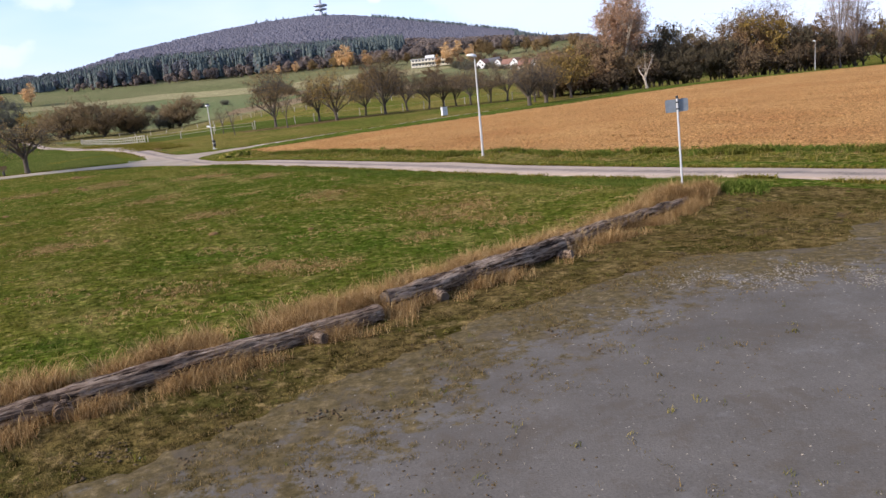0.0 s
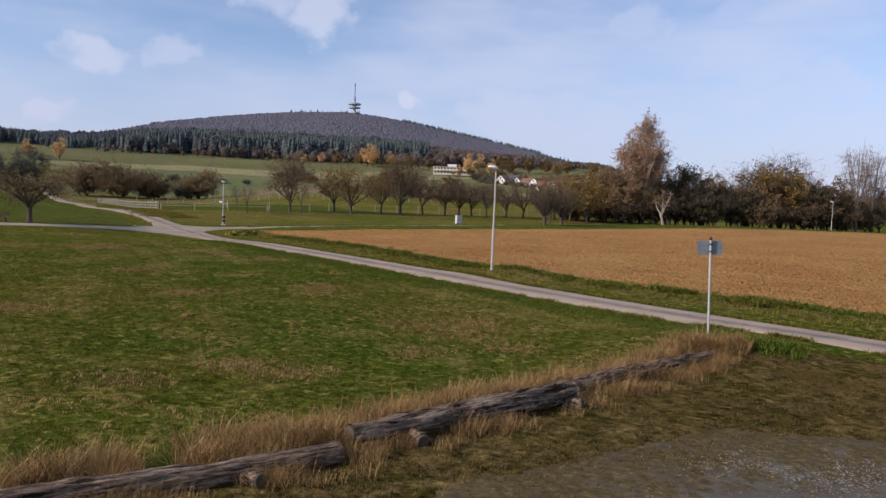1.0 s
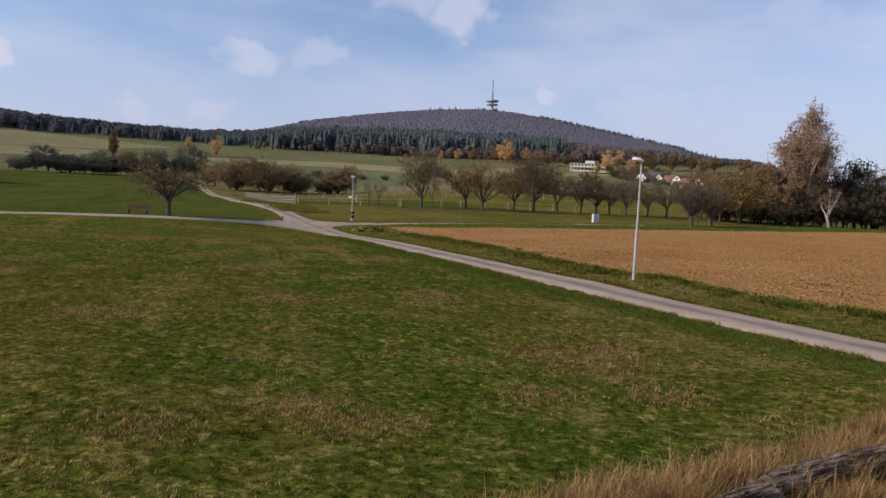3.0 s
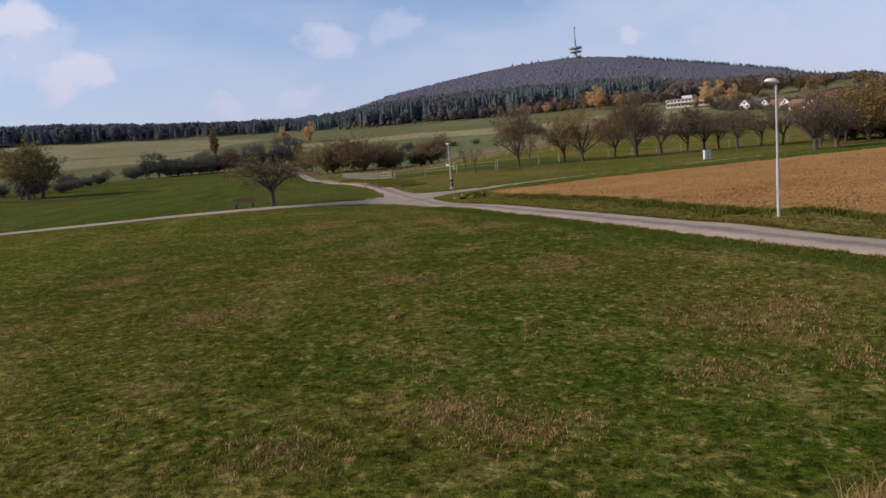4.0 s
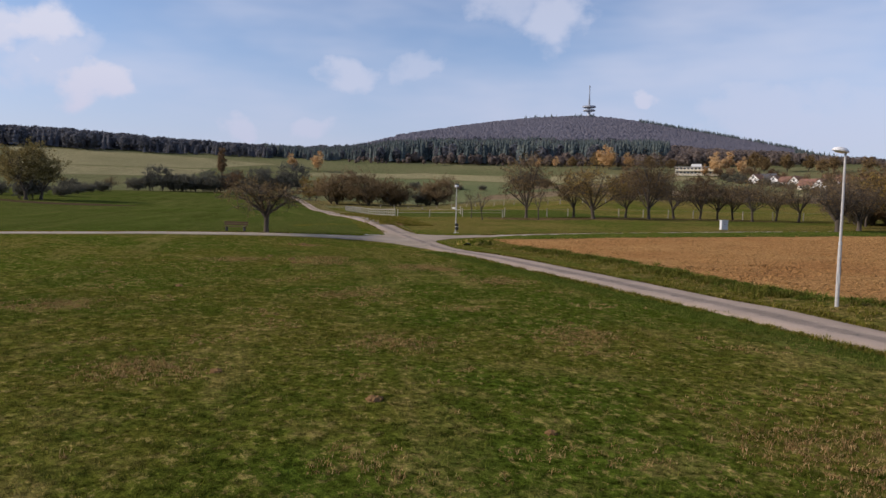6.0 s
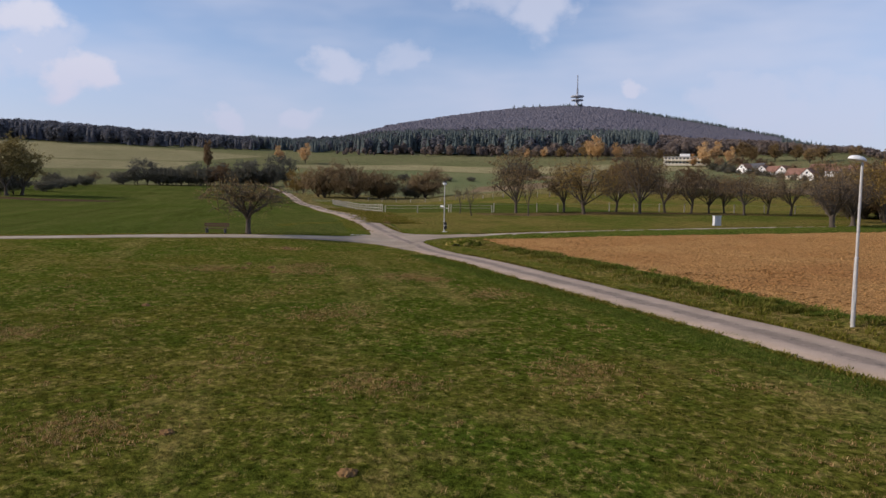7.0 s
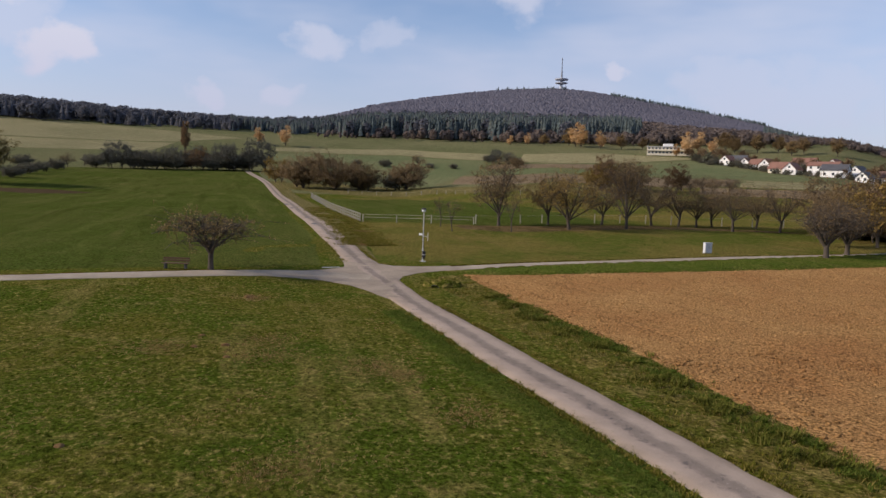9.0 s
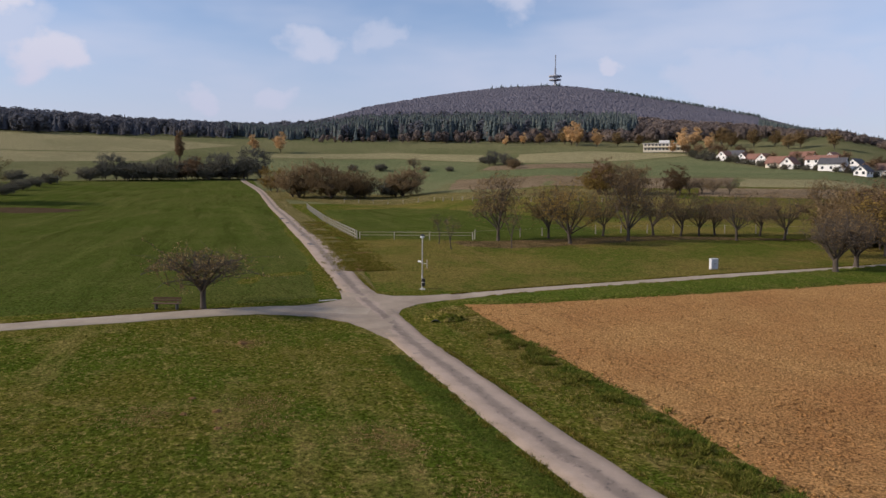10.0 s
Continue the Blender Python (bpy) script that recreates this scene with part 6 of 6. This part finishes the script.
for x, y, s in ((20, 446, 0.5), (16, 452, 0.6), (33, 432, 0.55), (42, 415, 0.5), (48, 425, 0.6), (1, 470, 0.7), (-10, 498, 0.6), (-18, 508, 0.8), (-36, 520, 0.8), (12, 462, 0.5), (37, 440, 0.6), (-24, 514, 0.6), (-30, 519, 0.5), (-42, 530, 0.7), (44, 445, 0.8), (-5, 488, 0.8), (-14, 503, 0.7), (6, 461, 0.6), (22, 455, 0.7), (31, 450, 0.7), (-21, 520, 0.9), (-33, 526, 0.9), (-38, 535, 1.1), (-46, 540, 1.0), (14, 480, 1.1), (-1, 487, 1.0), (39, 430, 0.7), (28, 436, 0.45)):
    plant("garden_shrub", garden_mesh, x, y, x * 50, s, "dark garden shrub between the village houses", "shrub", "garden shrubs", sink=0.2)


village_tree = tree_meshes(47, 9.0, 8.0, 1.2, 0.22, 6, 7, 5, 1500, 0.4, 0.5, 0.9, 1, 0.4, foliage=F_rust)
for x, y, s in ((-12, 515, 0.9), (-28, 538, 1.0), (-34, 545, 1.1), (0, 495, 0.9), (20, 475, 1.0), (12, 490, 1.0), (34, 470, 1.1), (45, 455, 0.9), (-44, 550, 1.0), (-52, 556, 0.9), (52, 470, 1.1), (30, 415, 0.6), (60, 445, 1.0), (-17, 535, 1.0)):
    plant("village_tree", village_tree, x, y, x * 31, s, "brown autumn tree between the village houses", "tree", "village trees", sink=0.2)


def long_house(x, y, turn):
    e = empty("institution_building", x, y, float(ground_z(x, y)) - 0.5, turn)
    part("wall", box_bm(30, 10, 6.0, (3.5, 0, 3.0), 0.05), M_creamwall, e)
    rf = part("roof", box_bm(31, 11, 0.4, (3.5, 0, 6.2), 0.05), M_greywall, e)
    part("roof_house", box_bm(7, 5, 1.8, (3, 0, 7.6), 0.05), M_whitewall, rf)
    part("chimney", box_bm(0.9, 0.9, 2.4, (8.5, 0, 7.9), 0.03), M_brownroof, rf)
    for st in range(2):
        for i in range(12):
            f = part("window", box_bm(1.5, 0.1, 1.3, (-10 + 2.5 * i, -5.02, 2.2 + 2.9 * st)), M_greywall, e)
            part("pane", box_bm(1.3, 0.1, 1.1, (-10 + 2.5 * i, -5.06, 2.2 + 2.9 * st)), M_window, f)
    part("balcony", box_bm(30, 1.4, 0.25, (3.5, -5.7, 3.5), 0.03), M_creamwall, e)
    return tagged(e, "long white two-storey building with flat roof below the forest", "building")


long_house(-72, 577, 8)


def tv_tower(x, y):
    z = float(ground_z(x, y))
    e = empty("transmission_tower", x, y, z - 1)
    part("shaft", lathe_bm([(5.0, 0), (4.6, 22), (4.2, 40), (3.4, 44)], 20), M_tower, e)
    for zz, r, t in ((24, 20.5, 5.0), (36, 22.5, 6.0)):
        deck = part("platform", lathe_bm([(r * 0.35, zz - t * 0.7), (r * 0.9, zz - t * 0.35), (r, zz - t * 0.2), (r, zz + t * 0.15), (r * 0.94, zz + t * 0.2), (r * 0.3, zz + t * 0.4)], 28), M_tower, e, "round grey platform")
        part("railing", lathe_bm([(r * 0.95, zz + t * 0.2), (r * 0.97, zz + t * 0.4), (r * 0.95, zz + t * 0.45)], 28), M_towermast, deck)
    part("lower_mast", lathe_bm([(3.2, 42), (2.8, 62), (2.0, 64)], 14), M_towermast, e)
    part("upper_mast", lathe_bm([(1.7, 63), (1.5, 100), (2.0, 101), (2.0, 105), (0.6, 108)], 12), M_towermast, e)
    return tagged(e, "grey concrete transmission tower with round platforms on the hilltop", "tower")


tv_tower(-638, 2440)

# ---- grass, straw, clods, pebbles ----
G = np.random.default_rng(77)


def tuft(seed, blades, spread, height, width, curl):
    rng = random.Random(seed)
    v, f = [], []
    for k in range(blades):
        a, r = rng.uniform(0, 6.28), spread * math.sqrt(rng.random())
        bx, by = r * math.cos(a), r * math.sin(a)
        h = height * rng.uniform(0.55, 1.15)
        d = rng.uniform(0, 6.28)
        out = curl * h * rng.uniform(0.3, 1.2)
        wx, wy = -math.sin(d) * width / 2, math.cos(d) * width / 2
        mx, my = bx + math.cos(d) * out * 0.35, by + math.sin(d) * out * 0.35
        b = len(v)
        v += [(bx - wx, by - wy, -0.02 * height), (bx + wx, by + wy, -0.02 * height), (mx + wx * 0.7, my + wy * 0.7, h * 0.6), (mx - wx * 0.7, my - wy * 0.7, h * 0.6), (bx + math.cos(d) * out, by + math.sin(d) * out, h)]
        f += [(b, b + 1, b + 2), (b, b + 2, b + 3), (b + 3, b + 2, b + 4)]
    return np.array(v), np.array(f)


def lump(seed, flat):
    rng = random.Random(seed)
    v = np.array([(1, 0, 0), (0, 1, 0), (-1, 0, 0), (0, -1, 0), (0.1, 0.1, 1), (0, 0, -0.6)], float)
    v *= np.array([[rng.uniform(0.7, 1.3)] for _ in range(6)])
    v[:, 2] *= flat
    return v, np.array([(0, 1, 4), (1, 2, 4), (2, 3, 4), (3, 0, 4), (1, 0, 5), (2, 1, 5), (3, 2, 5), (0, 3, 5)])


def noise_at(x, y, s, k=0.0):
    return np.array([noise.noise((a * s, b * s, k)) for a, b in zip(x.tolist(), y.tolist())])


def spread_in(poly, n):
    xs, ys = [p[0] for p in poly], [p[1] for p in poly]
    x, y = G.uniform(min(xs), max(xs), n), G.uniform(min(ys), max(ys), n)
    ok = inside(x, y, poly)
    return x[ok], y[ok]


def sow(name, x, y, lo, hi, templates, mat, label, lift=0.0, category="grass"):
    clear = np.hypot(x - MOUTH[0], y - MOUTH[1]) > 0.55
    x, y = x[clear], y[clear]
    n = len(x)
    xyz = np.stack([x, y, ground_z(x, y) + lift], 1)
    ob = scatter_mesh(name, templates, xyz, G.uniform(lo, hi, n), G.uniform(0.8, 1.2, n), G.uniform(0, 6.28, n), G.integers(0, len(templates), n), mat)
    return tagged(ob, label, category, kind="stuff")


SHORT = [tuft(i, 8, 0.10, 0.065, 0.012, 1.3) for i in range(6)]
LONG = [tuft(20 + i, 18, 0.2, 0.32, 0.008, 1.1) for i in range(8)]
WEED = [tuft(40 + i, 9, 0.15, 0.13, 0.032, 1.5) for i in range(6)]
CLOD = [lump(60 + i, 0.6) for i in range(6)]
BUSHY = [tuft(80 + i, 22, 0.24, 0.27, 0.045, 1.3) for i in range(6)]

NEAR = [(-9.9, 21.8), (-3.5, 27.1), (-0.4, 31.4), (3.2, 35.5), (5.8, 36.3), (2.5, 42.1), (-7.6, 51.1), (-13.2, 57.5), (-22.8, 68.1), (-31.8, 76.9), (-38.6, 76.5), (-47.5, 67.5), (-31.6, 45.4), (-21.5, 30.7)]
x, y = spread_in(NEAR, 80000)
keep = G.random(len(x)) < np.clip(1.5 - np.hypot(x + 7, y - 30) / 34, 0.12, 1)
x, y = x[keep], y[keep]
dry = noise_at(x, y, 0.45) + 0.4 * noise_at(x, y, 1.7, 5)
sow("meadow_grass", x[dry < 0.22], y[dry < 0.22], 0.6, 1.25, SHORT, F_blade, "short green meadow grass in tufts")
sow("dry_grass", x[dry > 0.3], y[dry > 0.3], 0.5, 1.0, SHORT, F_straw, "flattened dry straw among the meadow grass")


# dry patches scattered over the meadow
PATCHES = ((-2.9, 37.5, 1.3), (-2.5, 39.4, 1.0), (-1.3, 35.8, 0.9), (-3.5, 34.9, 0.8), (-5.7, 31.6, 0.9), (-8.3, 30.0, 1.0), (-6.9, 32.2, 0.8), (-24.9, 41.5, 1.6), (-15.8, 36.7, 1.2),
           (-4.0, 38.8, 1.2), (-26.6, 58.7, 1.6), (-31.8, 57.5, 1.6), (-28.4, 61.1, 1.4), (-36.5, 70.1, 1.2), (-21.6, 59.2, 1.5), (-19.8, 58.7, 1.0), (-15.6, 55.3, 1.2), (-12.7, 41.6, 1.1), (-9.1, 44.8, 1.3), (-18.6, 48.6, 1.5))
MOLES = ((-10.7, 37.3, 0.2), (-14.3, 37.3, 0.16), (-29.4, 59.2, 0.25), (-7.5, 37.3, 0.14), (-36.7, 70.1, 0.4), (-30.5, 58.3, 0.2), (-27.9, 57.5, 0.2), (-31.7, 60.2, 0.2), (-25.4, 47.1, 0.2))
for k, (px, py, r) in enumerate(PATCHES):
    n = int(260 * r)
    x, y = G.normal(px, r * 0.55, n), G.normal(py, r * 0.55, n)
    ok = inside(x, y, NEAR)
    if ok.sum() > 3:
        sow("dry_grass", x[ok], y[ok], 0.5, 1.0, SHORT, F_straw, "patch of dry straw-coloured grass in the meadow")


def molehill(x, y, r, seed):
    bm = bmesh.new()
    bmesh.ops.create_icosphere(bm, subdivisions=3, radius=1)
    for v in bm.verts:
        p = v.co * 2.2 + Vector((seed, 0, 0))
        v.co = Vector((v.co.x * r, v.co.y * r, max(v.co.z, -0.2) * r * 0.5)) * (1 + 0.35 * noise.noise(p) + 0.25 * noise.noise(p * 2.7))
    return tagged(part("molehill", bm, M_molesoil), "small crumbly brown molehill in the meadow", "molehill", "molehills")


for k, (px, py, r) in enumerate(MOLES):
    ob = molehill(px, py, r * 0.75, k * 5.1)
    ob.matrix_basis = pose(px, py, float(ground_z(px, py)), 0, 0, k * 50)


def along(line, n, off, width):
    t = G.uniform(0, len(line) - 1, n)
    i = t.astype(int)
    P = np.array(line)
    a, b = P[i], P[i + 1]
    p = a + (b - a) * (t - i)[:, None]
    d = (b - a) / np.linalg.norm(b - a, axis=1)[:, None]
    o = off + G.normal(0, 1, n) * width
    return p[:, 0] - d[:, 1] * o, p[:, 1] + d[:, 0] * o


LOGLINE = [(-9.5, 20.8), (-6.1, 23.6), (-3.0, 26.5), (0.0, 30.4), (3.3, 34.5), (4.2, 35.2)]
x, y = along(LOGLINE, 13000, 0.55, 0.28)
clump = noise_at(x, y, 1.3, 2) + 0.5 * noise_at(x, y, 3.6, 7) > 0.0
sow("straw_grass", x[clump], y[clump], 0.4, 1.3, LONG, F_straw, "tall dry straw-coloured grass along the logs")
x, y = along(LOGLINE[:-1], 2400, -0.34, 0.2)
clump = noise_at(x, y, 1.3, 4) > -0.05
sow("straw_grass", x[clump], y[clump], 0.35, 0.8, LONG, F_straw, "dry grass in front of the logs")
x, y = spread_in(DRY, 26000)
lot = inside(x, y, LOT) & (noise_at(x, y, 0.9, 6) + 0.7 * noise_at(x, y, 2.6, 9) + G.uniform(-0.1, 0.1, len(x)) < 0.38)
x, y = x[~lot], y[~lot]
sow("dry_grass", x[::2], y[::2], 0.5, 0.95, SHORT, F_thatch, "thin trampled straw beside the gravel")
sow("meadow_grass", x[1::6], y[1::6], 0.4, 0.8, SHORT, F_blade, "thin worn green grass beside the gravel")
for line, half in ((MAIN[:13], 1.32), (LEFT[:6], 1.1), (RIGHT[1:6], 0.97)):
    for side in (-1, 1):
        if line[0] == LEFT[0] and side == 1:
            continue
        x, y = along(line, 2600, side * (half + 0.14), 0.09)
        k = (noise_at(x, y, 0.9, side) > -0.15) & ~inside(x, y, [(-44, 74), (-26, 71), (-24, 78), (-26, 92), (-38, 90), (-44, 80)])
        sow("edge_grass", x[k], y[k], 0.5, 1.1, WEED, F_weed, "grass creeping over the edge of the road")
x, y = spread_in(VERGE, 26000)
w = noise_at(x, y, 0.8, 8) > -0.05
sow("verge_weeds", x[w], y[w], 0.5, 1.3, WEED, F_weed, "coarse yellowish grass on the verge", category="weeds")
x2, y2 = along(FIELD[1:10], 8000, -0.7, 0.36)
x2, y2 = x2 - 0.75 * 0.5 * noise_at(x2, y2, 0.35, 4), y2 - 0.66 * 0.5 * noise_at(x2, y2, 0.35, 4)
w2 = noise_at(x2, y2, 0.55, 3) + 0.7 * noise_at(x2, y2, 1.9, 1) > 0.02
sow("verge_weeds", x2[w2], y2[w2], 0.45, 1.4, WEED, F_lushweed, "lush green leafy weeds along the field's edge", category="weeds")
x2, y2 = along(FIELD[1:10], 3600, -0.95, 0.5)
w2 = noise_at(x2, y2, 0.45, 13) + 0.6 * noise_at(x2, y2, 1.5, 2) > 0.16
sow("verge_weeds", x2[w2], y2[w2], 0.4, 1.15, BUSHY, F_darkweed, "dark green clumps of tall weeds beside the field", category="weeds")
x2, y2 = along(MAIN[2:10], 6500, 2.0, 0.42)
sow("meadow_grass", x2, y2, 0.7, 1.4, SHORT, F_lushweed, "lush green grass beside the road")
x2, y2 = along([(3.2, 37.1), (4.6, 35.8), (5.6, 35.5)], 450, 0.0, 0.35)
sow("meadow_grass", x2, y2, 0.5, 1.2, WEED, F_lushweed, "lush green weeds at the sign's foot")
sow("straw_grass", x[~w][::3], y[~w][::3], 0.35, 0.7, LONG, F_straw, "dry stalks on the verge")
x, y = spread_in(FIELD, 150000)
k = G.random(len(x)) < np.clip(1.25 - np.hypot(x + 4, y - 56) / 60, 0.08, 1)
sow("soil_clods", x[k], y[k], 0.035, 0.125, CLOD, M_soil, "loose clods of orange-brown soil", 0.05, "soil")
x, y = spread_in(LOT, 26000)
blot = noise_at(x, y, 1.4, 12) + 0.6 * noise_at(x, y, 4.0, 2)
w = (blot > 0.4) & (np.arange(len(x)) % 3 == 0)
sow("lot_weeds", x[w], y[w], 0.3, 0.8, SHORT, F_weed, "small weed tufts growing through the gravel", 0.02, "weeds")
w = noise_at(x, y, 1.1, 41) + 0.6 * noise_at(x, y, 3.7, 8) > 0.3
sow("soil_crumbs", x[w], y[w], 0.006, 0.02, CLOD, M_crumb, "dark crumbs of earth on the gravel", 0.02, "soil")
xl, yl = along(LOGLINE, 15000, -2.5, 1.1)
w = noise_at(xl, yl, 0.9, 31) + 0.7 * noise_at(xl, yl, 2.9, 14) > 0.0
sow("lot_litter", xl[w], yl[w], 0.22, 0.6, SHORT, F_thatch, "flattened dead grass and leaves on the gravel", 0.015, "leaf litter")
w = noise_at(xl, yl, 1.3, 51) + 0.7 * noise_at(xl, yl, 4.1, 5) > 0.42
sow("soil_crumbs", xl[w], yl[w], 0.008, 0.028, CLOD, M_crumb, "dark crumbs of earth beside the logs", 0.02, "soil")
sow("pebbles", x[::3], y[::3], 0.005, 0.016, CLOD, M_stone, "scattered pale pebbles on the gravel", 0.02, "pebbles")
x, y = spread_in([(0.3, 25.2), (2.3, 26.8), (6.0, 25.3), (9.0, 23.9), (9.7, 25.3), (5.6, 27.0), (2.1, 27.7)], 20000)
x, y = x + G.normal(0, 0.35, len(x)), y + G.normal(0, 0.35, len(y))
k = noise_at(x, y, 0.9, 17) + 0.6 * noise_at(x, y, 2.8, 3) > -0.12
x, y = x[k], y[k]
sow("pebbles", x, y, 0.006, 0.018, CLOD, M_stone, "band of pale loose gravel stones", 0.02, "pebbles")
x, y = along([(-43.5, 98.5), (-47.5, 103.5), (-60.0, 121.0), (-74.0, 138.5), (-91.0, 159.5)], 12000, 0.0, 1.3)
dry = noise_at(x, y, 0.25, 21) + 0.5 * noise_at(x, y, 0.9, 6)
k = dry > 0.4
sow("straw_grass", x[k], y[k], 0.3, 0.8, LONG, F_straw, "rough dry grass on the bank below the paddock fence")
k = (dry > -0.15) & (dry < 0.45)
sow("verge_weeds", x[k], y[k], 0.8, 1.7, WEED, F_weed, "coarse yellowish grass on the bank below the paddock fence", category="weeds")
